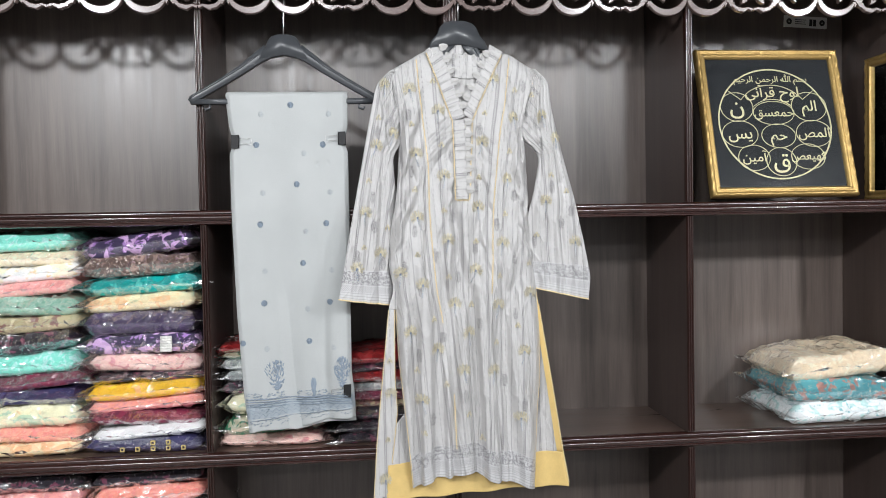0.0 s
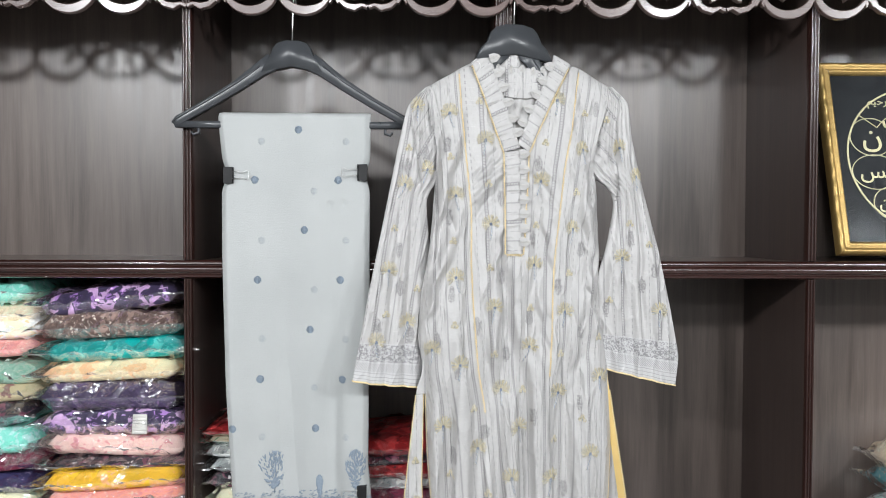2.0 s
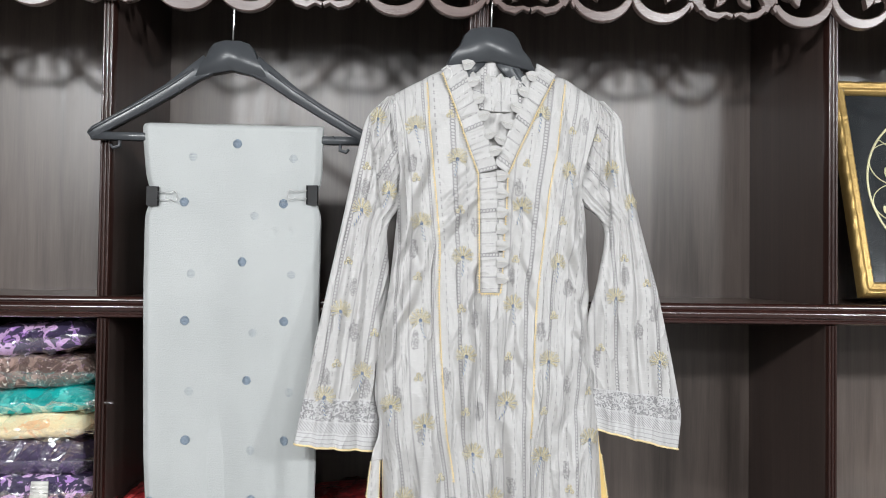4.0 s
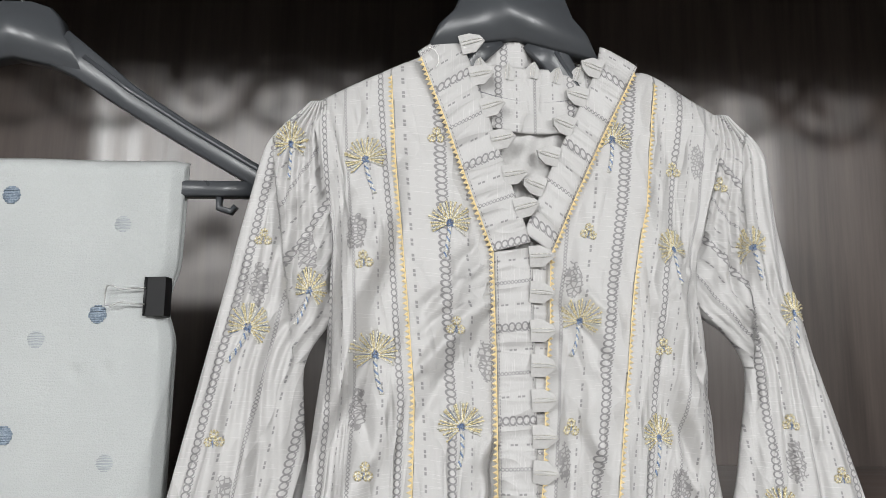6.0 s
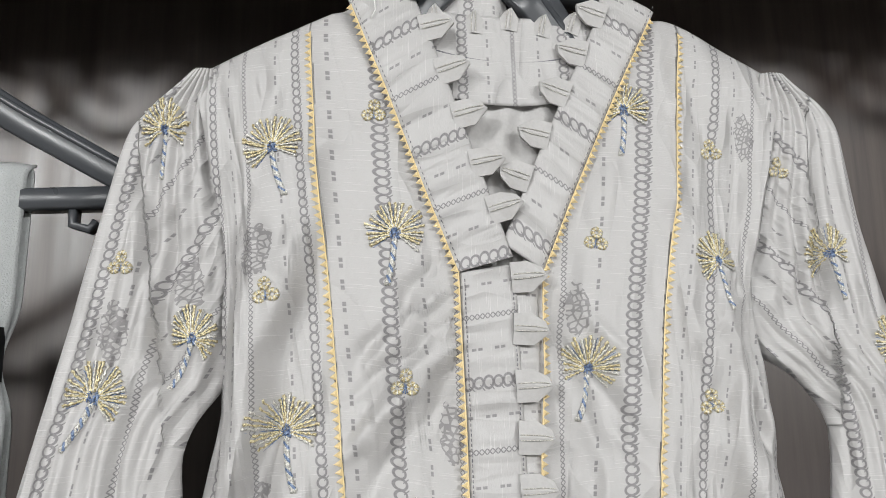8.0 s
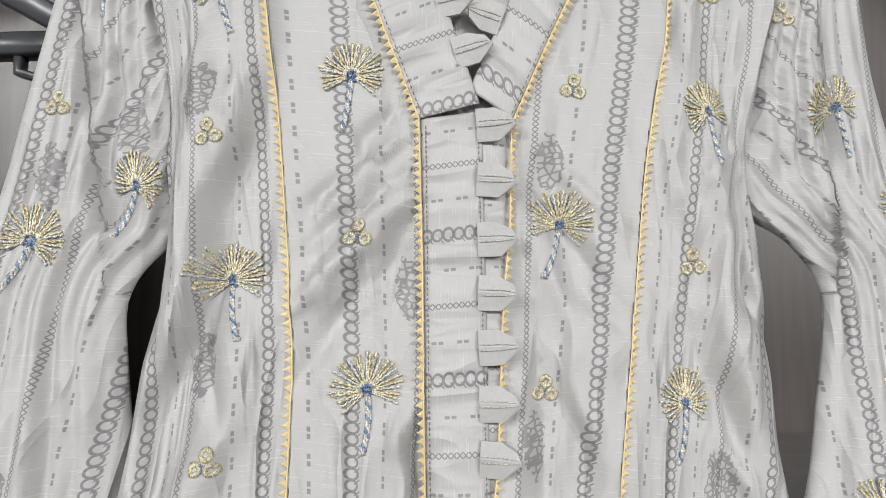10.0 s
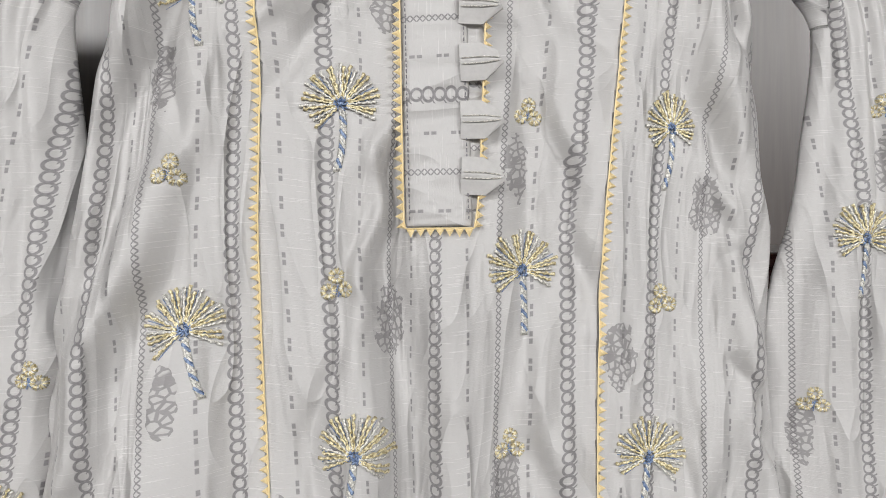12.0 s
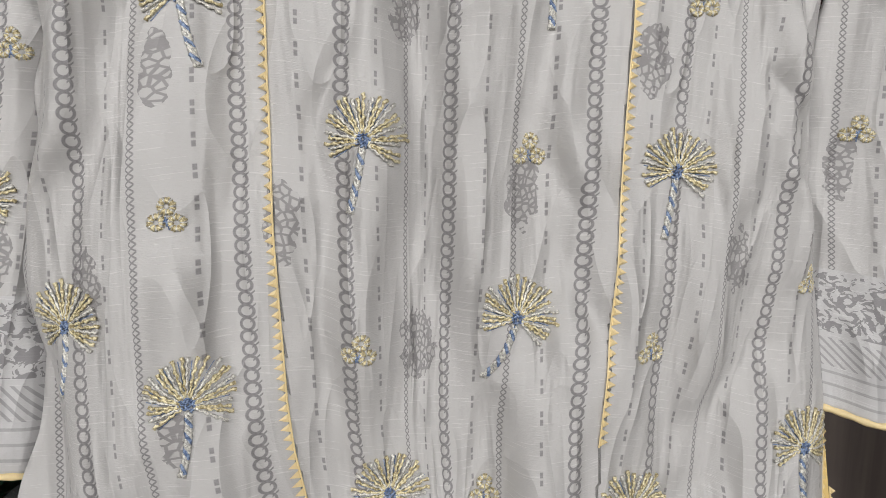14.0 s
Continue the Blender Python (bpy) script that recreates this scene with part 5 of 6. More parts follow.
def fret_unit(x0, idx):
    """One repeat: a double-scroll cartouche, then two hanging crescents."""
    b = Builder()
    eps = [0.0]

    def stroke(pts, widths):
        eps[0] += 0.00023
        b.ribbon(pts, [1.4 * k for k in widths], FY0 - eps[0] % 0.0024, FY1 - eps[0] % 0.001)

    for s in (-1, 1):
        # cartouche: curls facing each other over a wavy lip
        c = hook(x0 + s * 0.027, 1.963, 0.017, 90 - s * 60, s * 250)
        stroke(c, bulb(len(c), 0.0060, 0.0105))
        stroke([(x0 + s * 0.001, 1.932), (x0 + s * 0.012, 1.936), (x0 + s * 0.026, 1.931), (x0 + s * 0.042, 1.935), (x0 + s * 0.052, 1.943), (x0 + s * 0.050, 1.950)], [0.006, 0.005, 0.009, 0.008, 0.007, 0.004])
        stroke([(x0 + s * 0.002, 1.990), (x0 + s * 0.020, 1.983), (x0 + s * 0.034, 1.984), (x0 + s * 0.050, 1.972), (x0 + s * 0.061, 1.956), (x0 + s * 0.056, 1.940)], [0.012, 0.006, 0.009, 0.010, 0.014, 0.005])
        stroke([(x0 + s * 0.058, 1.957), (x0 + s * 0.072, 1.972), (x0 + s * 0.086, 1.986), (x0 + s * 0.092, 1.997)], [0.018, 0.012, 0.014, 0.018])
        stroke([(x0 + s * 0.064, 1.968), (x0 + s * 0.054, 1.984), (x0 + s * 0.056, 1.997)], [0.006, 0.007, 0.014])
    for m in (-1, 1):
        cx = x0 + 0.17225 + m * 0.0520
        e = -1 if m < 0 else 1
        big = arc(cx, 1.972, 0.0505, 0.0475, 184 if m > 0 else 206, 334 if m > 0 else 356, 22)
        stroke(big, taper(len(big), 0.007, 0.0125, 0.005))
        # spur where the crescent ends, and the leaf above it
        tip = big[-1] if m > 0 else big[0]
        stroke([tip, (tip[0] + e * 0.004, tip[1] - 0.006), (tip[0] + e * 0.002, tip[1] - 0.012)], [0.007, 0.005, 0.002])
        c = hook(cx + e * 0.002, 1.970, 0.021, 90 - e * -70, -e * 235)
        stroke(c, bulb(len(c), 0.0070, 0.0125))
        stroke([(cx - e * 0.044, 1.990), (cx - e * 0.030, 1.985), (cx - e * 0.014, 1.990), (cx - e * 0.002, 1.986)], [0.010, 0.008, 0.007, 0.005])
        stroke([(cx + e * 0.036, 1.998), (cx + e * 0.032, 1.982), (cx + e * 0.024, 1.972), (cx + e * 0.027, 1.962)], [0.014, 0.008, 0.007, 0.010])
        stroke([(cx + e * 0.040, 1.985), (cx + e * 0.050, 1.972), (cx + e * 0.047, 1.955)], [0.008, 0.007, 0.005])
    stroke([(x0 + 0.17225, 1.958), (x0 + 0.17225, 1.975), (x0 + 0.17225, 1.998)], [0.008, 0.012, 0.024])
    b.make("scroll_panel", [WOOD_FRET], valance, smooth=False)


FX0, FSTEP = -0.418, 0.3443
for k in range(-3, 7):
    fret_unit(FX0 + FSTEP * k, k)
bar("top_rail", POSTS[0], POSTS[-1], FRONT - 0.0225, FRONT - 0.006, 1.992, 2.019, WOOD_FRET, valance)


# ---- packed garments ----
def fabric(name, base, c2, c3, scale=60.0, cover=0.5, gloss=0.5):
    base, c2, c3 = [tuple(min(1.6 * k ** 1.08, 0.88) for k in c) for c in (base, c2, c3)]
    scale *= 2.1
    m, nt, p = blank(name)
    rnd = nd(nt, "ShaderNodeObjectInfo").outputs["Random"]
    tc = nd(nt, "ShaderNodeTexCoord").outputs["Object"]
    shift = nd(nt, "ShaderNodeCombineXYZ", {0: mth(nt, "MULTIPLY", rnd, 3.0), 1: rnd, 2: mth(nt, "MULTIPLY", rnd, 7.0)}).outputs[0]
    v = nd(nt, "ShaderNodeVectorMath", {0: tc, 1: shift}, operation="ADD").outputs[0]
    vor = nd(nt, "ShaderNodeTexVoronoi", {"Vector": v, "Scale": scale}).outputs[0]
    n = noise_fac(nt, v, scale * 1.4, 4, 0.6, 1.2)
    n2 = noise_fac(nt, v, scale * 0.5, 3, 0.6, 0.8)
    a = mth(nt, "GREATER_THAN", mth(nt, "SUBTRACT", n, mth(nt, "MULTIPLY", vor, 0.25)), 0.62 - 0.25 * cover)
    e = mth(nt, "GREATER_THAN", n2, 0.66 - 0.2 * cover)
    c = mix(nt, mth(nt, "MULTIPLY", a, 0.85), (*base, 1), (*c2, 1))
    c = mix(nt, mth(nt, "MULTIPLY", e, 0.75), c, (*c3, 1))
    nt.links.new(c, p.inputs["Base Color"])
    p.inputs["Roughness"].default_value = gloss
    bump(nt, p, noise_fac(nt, v, 55, 4), 0.6, 0.006)
    return m


def polybag():
    """Clear crinkled film: sheen over a see-through sheet."""
    m, nt, p = blank("clear_polybag")
    v = coords(nt)
    n = noise_fac(nt, v, 32, 2, 0.5, 1.2)
    b2 = nd(nt, "ShaderNodeBump", {"Strength": 0.5, "Distance": 0.012, "Height": n}).outputs[0]
    gloss = nd(nt, "ShaderNodeBsdfGlossy", {"Color": (1, 1, 1, 1), "Roughness": 0.14, "Normal": b2}).outputs[0]
    clear = nd(nt, "ShaderNodeBsdfTransparent", {"Color": (0.97, 0.97, 0.97, 1)}).outputs[0]
    fr = nd(nt, "ShaderNodeFresnel", {"IOR": 1.5, "Normal": b2}).outputs[0]
    f = mth(nt, "MULTIPLY_ADD", fr, 1.4, 0.12, clamp=True)
    out = nd(nt, "ShaderNodeMixShader", {0: f, 1: clear, 2: gloss}).outputs[0]
    nt.links.new(out, nt.nodes["Material Output"].inputs[0])
    return m


BAG = polybag()
FAB = {
    "mint": fabric("mint_cloth", (0.20, 0.52, 0.44), (0.30, 0.60, 0.52), (0.45, 0.66, 0.58)),
    "beige": fabric("beige_cloth", (0.54, 0.46, 0.35), (0.44, 0.36, 0.26), (0.62, 0.56, 0.46)),
    "orange": fabric("orange_white_cloth", (0.75, 0.68, 0.60), (0.80, 0.40, 0.14), (0.78, 0.60, 0.42), 22),
    "pink": fabric("pink_cloth", (0.62, 0.28, 0.26), (0.70, 0.52, 0.48), (0.50, 0.22, 0.24)),
    "sage": fabric("sage_cloth", (0.24, 0.36, 0.30), (0.40, 0.48, 0.42), (0.14, 0.30, 0.22)),
    "olive": fabric("olive_beige_cloth", (0.36, 0.31, 0.20), (0.52, 0.46, 0.34), (0.16, 0.05, 0.07), 20),
    "black": fabric("black_floral_cloth", (0.025, 0.022, 0.030), (0.55, 0.52, 0.52), (0.20, 0.06, 0.10), 45, 0.35),
    "maroon": fabric("maroon_cloth", (0.14, 0.018, 0.045), (0.36, 0.22, 0.24), (0.06, 0.012, 0.03), 45),
    "navy": fabric("navy_cloth", (0.035, 0.032, 0.085), (0.45, 0.36, 0.42), (0.06, 0.05, 0.14), 40, 0.3),
    "cream": fabric("cream_floral_cloth", (0.66, 0.56, 0.42), (0.72, 0.40, 0.24), (0.30, 0.45, 0.36), 26, 0.4),
    "coral": fabric("coral_cloth", (0.66, 0.26, 0.21), (0.72, 0.42, 0.34), (0.60, 0.20, 0.20)),
    "peach": fabric("peach_cloth", (0.74, 0.50, 0.34), (0.78, 0.62, 0.48), (0.75, 0.36, 0.20), 24),
    "violet": fabric("violet_floral_cloth", (0.045, 0.035, 0.075), (0.35, 0.20, 0.46), (0.55, 0.38, 0.62), 24, 0.6),
    "brown": fabric("brown_white_cloth", (0.10, 0.065, 0.055), (0.58, 0.52, 0.46), (0.28, 0.20, 0.17), 50),
    "teal": fabric("teal_cloth", (0.0, 0.25, 0.24), (0.04, 0.38, 0.35), (0.10, 0.44, 0.40), 40, 0.3),
    "purple": fabric("dark_purple_cloth", (0.055, 0.038, 0.085), (0.12, 0.09, 0.17), (0.035, 0.026, 0.06)),
    "rose": fabric("rose_beige_cloth", (0.58, 0.42, 0.38), (0.68, 0.56, 0.50), (0.45, 0.18, 0.20), 34, 0.4),
    "yellow": fabric("yellow_cloth", (0.72, 0.38, 0.03), (0.76, 0.46, 0.10), (0.74, 0.32, 0.20), 18, 0.3),
    "white": fabric("white_cloth", (0.74, 0.74, 0.72), (0.66, 0.66, 0.66), (0.78, 0.76, 0.73)),
    "red": fabric("red_black_cloth", (0.22, 0.018, 0.02), (0.04, 0.012, 0.015), (0.40, 0.05, 0.05), 30),
    "grey": fabric("grey_floral_cloth", (0.28, 0.30, 0.30), (0.10, 0.12, 0.13), (0.55, 0.56, 0.54), 40),
    "tealpais": fabric("teal_paisley_cloth", (0.07, 0.24, 0.27), (0.48, 0.42, 0.34), (0.35, 0.13, 0.09), 34, 0.45),
    "aqua": fabric("white_teal_cloth", (0.56, 0.62, 0.58), (0.08, 0.30, 0.32), (0.30, 0.48, 0.46), 30, 0.4),
    "green": fabric("green_red_cloth", (0.04, 0.16, 0.09), (0.35, 0.03, 0.06), (0.45, 0.40, 0.30), 22, 0.4),
}
WORDS = {"mint": "mint green", "beige": "beige", "orange": "orange and white", "pink": "pink", "sage": "sage green", "olive": "olive beige", "black": "black floral", "maroon": "maroon", "navy": "navy patterned",
         "cream": "cream floral", "coral": "coral", "peach": "peach", "violet": "violet floral", "brown": "brown and white", "teal": "bright teal", "purple": "dark purple", "rose": "rose beige", "yellow": "golden yellow",
         "white": "white", "red": "red and black", "grey": "grey floral", "tealpais": "teal paisley", "aqua": "white and teal", "green": "green and red"}
BAND = plain("paper_band", (0.75, 0.74, 0.70), 0.6)
SQUARE = plain("ochre_print", (0.62, 0.48, 0.20), 0.6)
prng = np.random.default_rng(3)


def pillow(cx, cy, z0, w, d, h, rise, jag, n=34, m=22):
    """A soft flat bundle: top and bottom shells that meet in a wavy edge."""
    u = np.linspace(-1, 1, n)[None, :]
    v = np.linspace(-1, 1, m)[:, None]
    ph = prng.uniform(0, 6.28, 8)
    f = np.clip(1 - np.abs(u) ** 9, 0, 1) ** 0.55 * np.clip(1 - np.abs(v) ** 11, 0, 1) ** 0.5
    corner = 1 + jag * (np.abs(u) * np.abs(v)) ** 6
    X = cx + w / 2 * u * corner * (1 + 0.012 * np.sin(3 * v + ph[0]) + 0.010 * np.sin(7 * v + ph[1]))
    Yp = cy + d / 2 * v * corner * (1 + 0.018 * np.sin(3.5 * u + ph[2]) + 0.010 * np.sin(9 * u + ph[3]))
    lump = 0.10 * np.sin(3.1 * u + 1.7 * v + ph[4]) + 0.07 * np.sin(6.3 * u - 2.2 * v + ph[5]) + 0.05 * np.sin(11 * u + 6 * v + ph[6])
    lean = rise * u * h
    top = z0 + h * (0.48 + 0.50 * f * (1 + lump)) + lean
    low = z0 + h * (0.48 - 0.47 * f * (1 - 0.3 * lump)) + lean
    Xa = np.concatenate([X, X[::-1]], 0)
    Ya = np.concatenate([Yp + 0 * X, (Yp + 0 * X)[::-1]], 0)
    Za = np.concatenate([top, low[::-1]], 0)
    # one tube: rows of the top, then of the bottom
    return Xa.T, Ya.T, Za.T


def pack(kind, cx, cy, z0, w, d, h, rise=0.0, group="", where="on a dark wooden shelf", band=False, squares=False):
    root = empty("garment_pack", f"{WORDS[kind]} garment in clear plastic sleeve, {where}", "garment pack", (cx, cy, z0), group)
    X, Y, Z = pillow(cx, cy, z0, w * 0.965, d * 0.96, h * 0.98, rise, 0.0)
    sheet("folded_cloth", X, Y, Z, FAB[kind], root, wrap=True)
    # the film: loose, faceted and pulled into points at the ends
    X2, Y2, Z2 = pillow(cx, cy, z0, w * 1.0, d * 1.0, h * 1.02, rise, 0.05, 22, 13)
    uu = (X2 - cx) / (w / 2)
    X2 = X2 * 1.0 + (X2 - cx) * 0.10 * np.abs(uu) ** 8 + prng.normal(0, 0.0016, X2.shape)
    Y2 = Y2 - np.abs(prng.normal(0, 0.0030, X2.shape)) * np.sign(cy - Y2)
    Z2 = Z2 + prng.normal(0, 0.0030, X2.shape)
    bag = sheet("plastic_sleeve", X2, Y2, Z2, BAG, root, wrap=True, label="clear crinkled plastic sleeve")
    bag.visible_shadow = False
    bag.data.polygons.foreach_set("use_smooth", [False] * len(bag.data.polygons))
    front = cy - d / 2
    if band:
        b = Builder()
        for s in range(6):
            a0, a1 = s / 6, (s + 1) / 6
            b.box(cx + w * 0.16, cx + w * 0.26, front - 0.003 + 0.001 * s % 2, front + 0.004, z0 + h * (0.12 + 0.72 * a0), z0 + h * (0.12 + 0.72 * a1))
        b.make("paper_tag", [BAND], root, "white paper tag")
    if squares:
        b = Builder()
        for k in range(5):
            xx = cx + w * (-0.18 + 0.13 * k)
            for q in range(2 if k in (2, 3) else 1):
                b.ribbon(arc(xx, z0 + h * (0.35 + 0.36 * q), 0.006, 0.006, 45, 405, 4), [0.003] * 5, front - 0.002, front + 0.004)
        b.make("printed_square", [SQUARE], root, "ochre square motif")
    return root


def stack(kinds, x0, x1, z_base, z_top, cy, d, group, where, marks=None):
    """Packs from top to bottom between two heights."""
    n = len(kinds)
    weights = marks or [0.8 + 0.45 * prng.random() for _ in kinds]
    unit = (z_top - z_base) / sum(weights)
    z = z_top
    for k, kind in enumerate(kinds):
        h = unit * weights[k]
        z -= h
        j = prng.uniform(-0.010, 0.010)
        pack(kind, (x0 + x1) / 2 + j, cy + prng.uniform(-0.006, 0.010), z, (x1 - x0) * prng.uniform(0.93, 1.0), d, h * 1.05, prng.uniform(-0.10, 0.30), group, where, band=(kind == "violet" and k > 3), squares=(kind == "navy" and k == n - 1))


BASE = 0.8512
STACKW = "in a tall stack"
stack(["mint", "beige", "orange", "pink", "sage", "olive", "black", "mint", "maroon", "navy", "cream", "coral", "peach"], -0.995, -0.730, BASE, 1.398, 2.015, 0.245, "left stack of packs", STACKW,
      [1.0, 0.85, 0.9, 0.85, 1.1, 1.0, 1.2, 1.15, 0.9, 0.9, 1.25, 0.9, 0.8])
stack(["violet", "brown", "teal", "peach", "purple", "violet", "rose", "black", "yellow", "pink", "maroon", "white", "navy"], -0.722, -0.437, BASE, 1.394, 2.015, 0.245, "second stack of packs", STACKW,
      [1.25, 1.3, 1.0, 1.0, 1.35, 1.2, 1.1, 0.55, 1.0, 0.75, 0.8, 0.75, 0.9])
BEHIND = "behind the trousers"
stack(["red", "green", "grey", "grey", "black", "cream", "green", "rose"], -0.405, -0.135, BASE, 1.118, 2.02, 0.24, "stack behind the trousers", BEHIND, [0.5, 0.5, 0.6, 0.6, 0.7, 1.1, 1.15, 0.7])
stack(["red", "black", "red", "grey", "maroon", "olive", "black", "black", "black"], -0.125, 0.160, BASE, 1.085, 2.02, 0.24, "dark stack of packs", "behind the kurta", [0.9, 0.6, 0.8, 0.7, 0.6, 0.5, 0.9, 0.8, 0.8])
stack(["beige", "tealpais", "aqua"], 1.078, 1.388, BASE, 1.036, 2.02, 0.26, "small stack of packs", "on a bare shelf", [1.15, 1.0, 1.0])
LOW = "on the lower shelf"
stack(["black", "pink", "yellow", "navy", "cream", "maroon", "teal", "grey"], -0.995, -0.735, 0.487, 0.800, 2.015, 0.245, "lower left stack", LOW)
stack(["black", "coral", "white", "purple", "sage", "maroon", "peach", "navy"], -0.720, -0.440, 0.487, 0.800, 2.015, 0.245, "lower second stack", LOW)

# ---- framed calligraphy ----
GILT = plain("gilded_moulding", (0.46, 0.31, 0.11), 0.36, 0.7, vary=0.35, scale=160, bmp=0.6, dist=0.002)
VELVET = plain("black_velvet", (0.006, 0.008, 0.011), 0.8, scale=300)
GOLDLINE = plain("pale_gold_leaf", (0.72, 0.66, 0.40), 0.45, 0.2, scale=400)
# mottled grey: glare on the side frame's glass, put into the panel colour
GLAREPIC = plain("grey_glare_panel", (0.12, 0.11, 0.105), 0.5, scale=14, vary=0.4)


def glass():
    m, nt, p = blank("picture_glass")
    clear = nd(nt, "ShaderNodeBsdfTransparent", {"Color": (0.96, 0.97, 0.97, 1)}).outputs[0]
    gl = nd(nt, "ShaderNodeBsdfGlossy", {"Color": (1, 1, 1, 1), "Roughness": 0.03}).outputs[0]
    fr = nd(nt, "ShaderNodeFresnel", {"IOR": 1.3}).outputs[0]
    out = nd(nt, "ShaderNodeMixShader", {0: fr, 1: clear, 2: gl}).outputs[0]
    nt.links.new(out, nt.nodes["Material Output"].inputs[0])
    return m


GLASS = glass()


def moulding(root, w, h, t):
    """Four mitred, beaded gilt lengths."""
    prof = [(0.0, 0.010), (0.0, -0.004), (0.004, -0.010), (0.009, -0.011), (0.012, -0.007), (0.016, -0.0065), (0.020, -0.010), (0.0235, -0.008), (t, 0.0), (t, 0.006)]
    corners = [(0, 0, 1, 1), (w, 0, -1, 1), (w, h, -1, -1), (0, h, 1, -1)]
    for k in range(4):
        ax, az, sx, sz = corners[k]
        bx, bz, ux, uz = corners[(k + 1) % 4]
        n = 70
        f = np.linspace(0, 1, n)[:, None]
        off = np.array([a for a, b in prof])[None, :]
        dep = np.array([b for a, b in prof])[None, :]
        X = (ax + sx * off) * (1 - f) + (bx + ux * off) * f
        Zm = (az + sz * off) * (1 - f) + (bz + uz * off) * f
        bead = 0.0013 * np.sin(f * n * 1.05) * ((off < 0.010) & (off > 0.002)) + 0.0010 * np.sin(f * n * 2.4) * ((off > 0.019) & (off < 0.025))
        sheet("gilt_moulding", X, dep + bead + 0 * f, Zm, GILT, root)


def lettering(root, text, cx, cz, size, bold=0.004):
    cu = bpy.data.curves.new("lettering", "FONT")
    cu.body, cu.size, cu.align_x, cu.align_y, cu.offset, cu.extrude, cu.resolution_u = text, size, "CENTER", "CENTER", bold * size, 0.0006, 3
    tmp = bpy.data.objects.new("lettering_source", cu)
    scene.collection.objects.link(tmp)
    bpy.context.view_layer.update()
    mesh = bpy.data.meshes.new_from_object(tmp.evaluated_get(bpy.context.evaluated_depsgraph_get()))
    bpy.data.objects.remove(tmp)
    mesh.materials.clear()
    ob = place("lettering", mesh, [GOLDLINE], root, smooth=False)
    ob.matrix_parent_inverse = Matrix()
    ob.matrix_basis = pose(cx, -0.0012, cz, 90, 0, 0)
    return ob


def picture(name, label, at, w, h, rx, rz):
    root = empty(name, label, "picture frame", at)
    root["local"] = 1
    root.rotation_euler = (radians(rx), 0, radians(rz))
    moulding(root, w, h, 0.028)
    return root


FW = 0.409
frame1 = picture("framed_calligraphy", "gilt-framed black panel with gold calligraphy, leaning on a shelf", (0.8785, 1.925, 1.4590), FW, 0.424, -14.5, 0)
bar("backing_panel", 0.02, FW - 0.02, 0.001, 0.008, 0.02, 0.404, VELVET, frame1)
bar("glass_pane", 0.022, FW - 0.022, -0.0046, -0.0026, 0.022, 0.402, GLASS, frame1, bevel=0).visible_shadow = False
CX, CZ, CR = 0.2045, 0.208, 0.158
b = Builder()
b.ribbon(arc(CX, CZ, CR, CR, 0, 360, 72), [0.0042] * 73, -0.0010, 0.001)
b.make("gold_ring", [GOLDLINE], frame1)


def oval(cx, cz, rx, rz):
    q = Builder()
    q.ribbon(arc(CX + cx, CZ + cz, rx, rz, 0, 360, 40), [0.0018] * 41, -0.0011, 0.001)
    q.make("oval_border", [GOLDLINE], frame1)


OVALS = [("\uFEE5", -0.103, 0.048, 0.046, 0.042, 0.095), ("\uFEE2\uFEDF\uFE8D", 0.103, 0.048, 0.050, 0.042, 0.062), ("\uFED6\uFEB4\uFECC\uFEE4\uFEA3", 0.0, 0.030, 0.058, 0.034, 0.050),
         ("\uFEB2\uFEF3", -0.103, -0.030, 0.050, 0.038, 0.066), ("\uFEE2\uFEA3", 0.005, -0.036, 0.048, 0.034, 0.062), ("\uFEBA\uFEE4\uFEDF\uFE8D", 0.106, -0.030, 0.050, 0.038, 0.056),
         ("\uFEE6\uFEF4\uFEE3\uFE81", -0.072, -0.098, 0.044, 0.036, 0.054), ("\uFED5", 0.003, -0.110, 0.042, 0.040, 0.095), ("\uFEBA\uFECC\uFEF4\uFEEC\uFEDB", 0.080, -0.096, 0.047, 0.036, 0.046)]
for text, cx, cz, rx, rz, size in OVALS:
    oval(cx, cz, rx, rz)
    lettering(frame1, text, CX + cx, CZ + cz, size * 0.68)
lettering(frame1, "\uFEF0\uFEE7\uFE81\uFEAE\uFED7 \uFEA1\uFEEE\uFEDF", CX + 0.002, CZ + 0.089, 0.042)
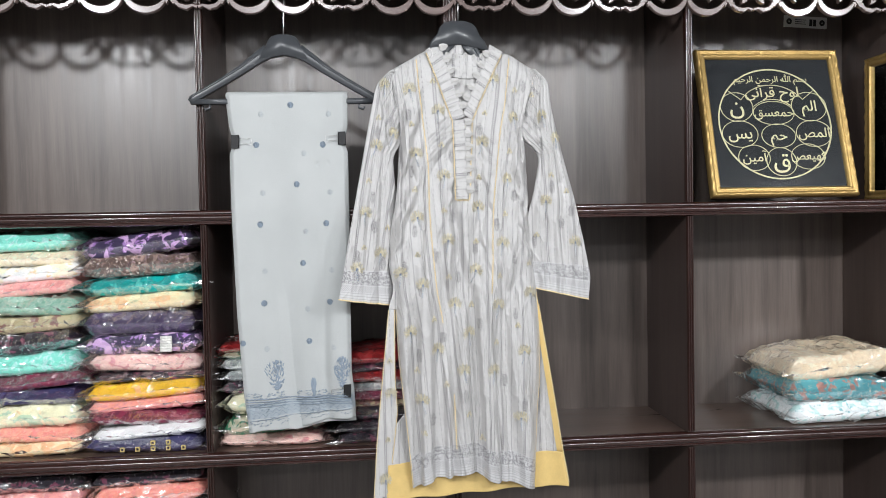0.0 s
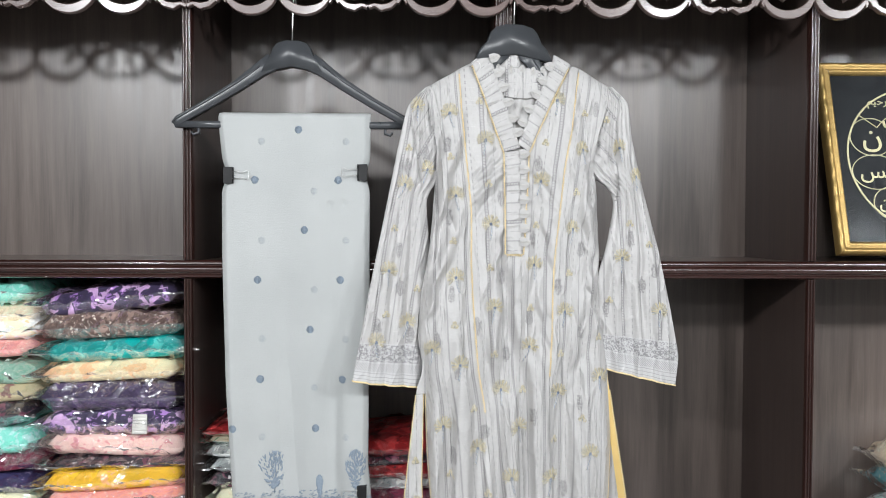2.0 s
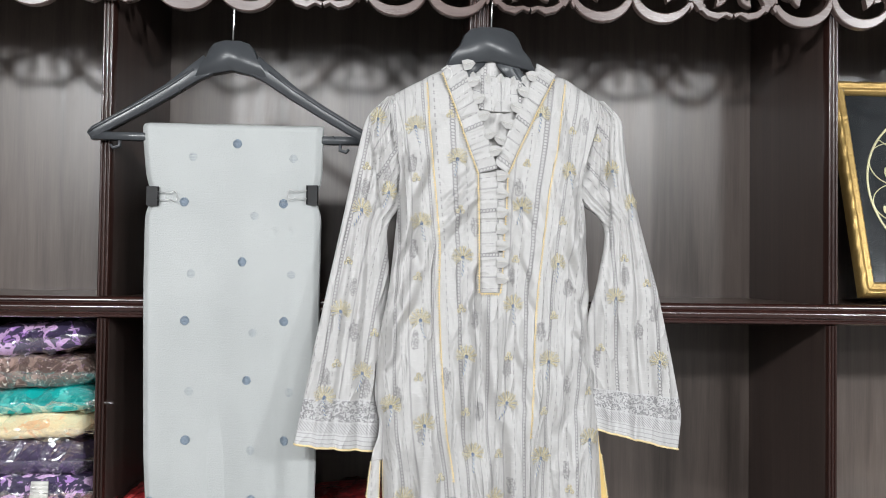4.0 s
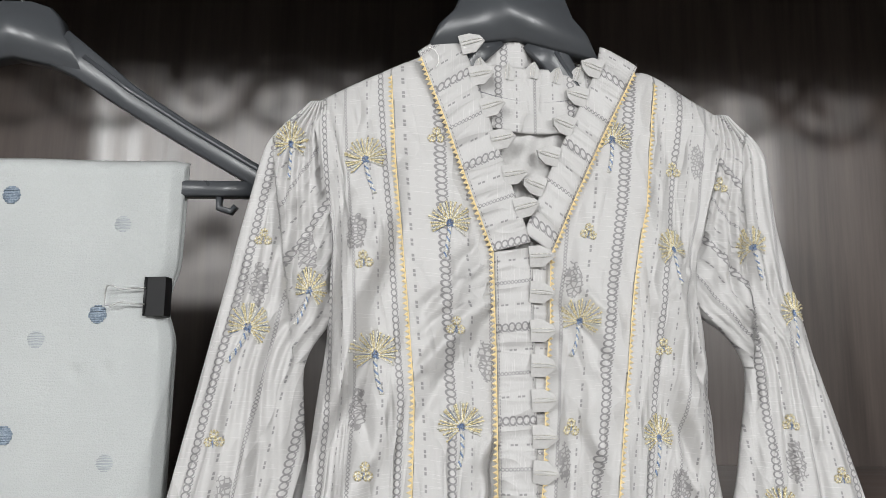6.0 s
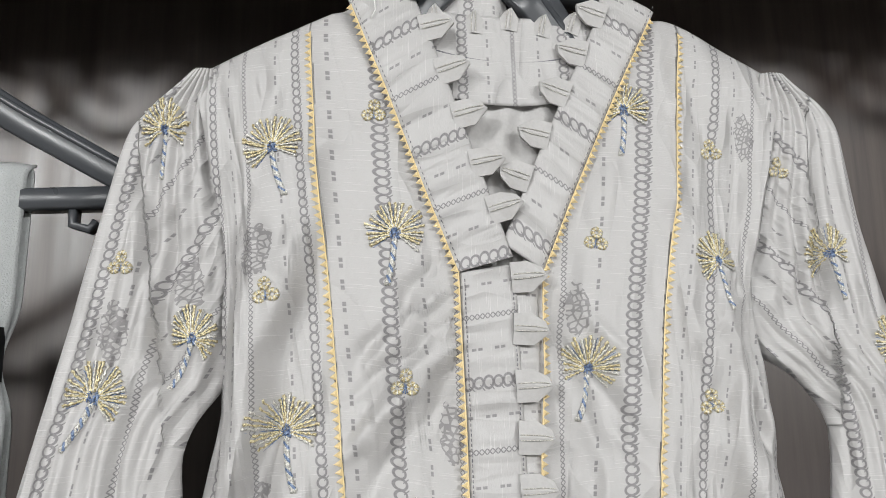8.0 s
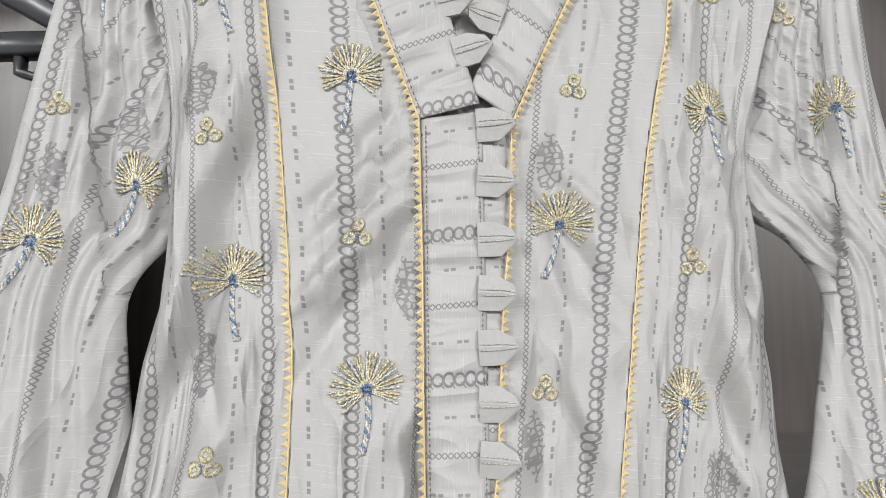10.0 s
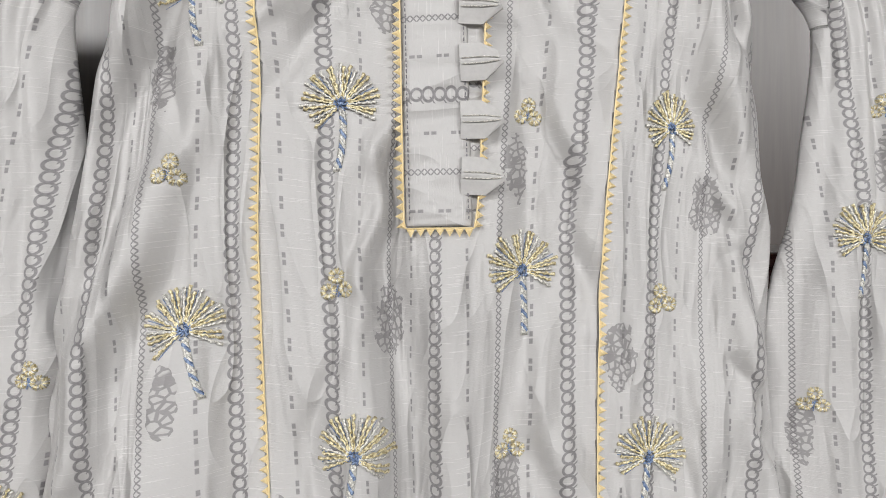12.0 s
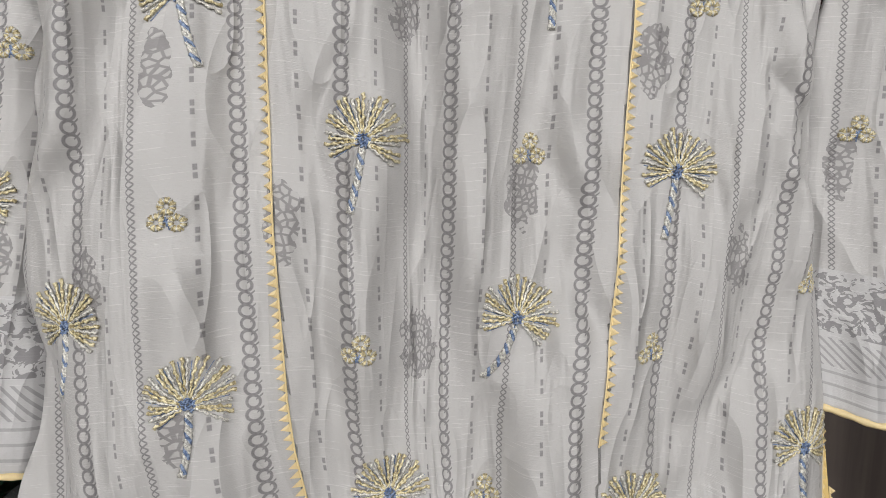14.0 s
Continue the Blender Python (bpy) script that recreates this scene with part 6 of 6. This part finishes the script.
lettering(frame1, "\uFEE2\uFEF4\uFEA3\uFEAE\uFEDF\uFE8D \uFEE6\uFEE4\uFEA3\uFEAE\uFEDF\uFE8D \uFDF2 \uFEE2\uFEB4\uFE91", CX + 0.002, CZ + 0.128, 0.0235)
for pts in (arc(CX, CZ, 0.112, 0.112, 38, 142, 24), [(CX - 0.125, CZ + 0.098), (CX - 0.088, CZ + 0.069)], [(CX + 0.125, CZ + 0.098), (CX + 0.088, CZ + 0.069)],
            arc(CX, CZ - 0.012, 0.082, 0.082, 48, 132, 20)):
    b = Builder()
    b.ribbon(pts, [0.0018] * len(pts), -0.0011, 0.001)
    b.make("gold_rule", [GOLDLINE], frame1)

frame2 = picture("framed_picture", "thin gilt picture frame with glass standing against the upright", (1.392, 2.045, 1.4475), 0.165, 0.400, 0, -90)
bar("backing_panel", 0.02, 0.145, 0.001, 0.005, 0.02, 0.380, GLAREPIC, frame2)
bar("glass_pane", 0.022, 0.143, -0.0046, -0.0026, 0.022, 0.378, GLASS, frame2, bevel=0).visible_shadow = False

# ---- sticker on the back board ----
PAPER = plain("white_sticker", (0.62, 0.61, 0.59), 0.5)
INK = plain("black_ink", (0.02, 0.02, 0.02), 0.6)
sticker = empty("paper_sticker", "small white paper sticker with black marks on the back board", "sticker", (1.215, BACK - 0.0005, 1.972))
sticker["local"] = 1
sticker.rotation_euler = (0, radians(3), 0)
bar("sticker_paper", 0, 0.135, -0.0008, 0.0, 0, 0.034, PAPER, sticker, bevel=0)
b = Builder()
for cx in (0.017, 0.120):
    b.ribbon(arc(cx, 0.017, 0.0055, 0.0055, 0, 360, 20), [0.009] * 21, -0.0012, -0.0006)
for k, (x0, x1, z0) in enumerate(((0.035, 0.070, 0.022), (0.035, 0.066, 0.016), (0.035, 0.070, 0.010))):
    b.box(x0, x1, -0.0012, -0.0006, z0, z0 + 0.002)
b.box(0.080, 0.089, -0.0012, -0.0006, 0.006, 0.026)
b.box(0.092, 0.101, -0.0012, -0.0006, 0.006, 0.026)
b.make("printed_mark", [INK], sticker)
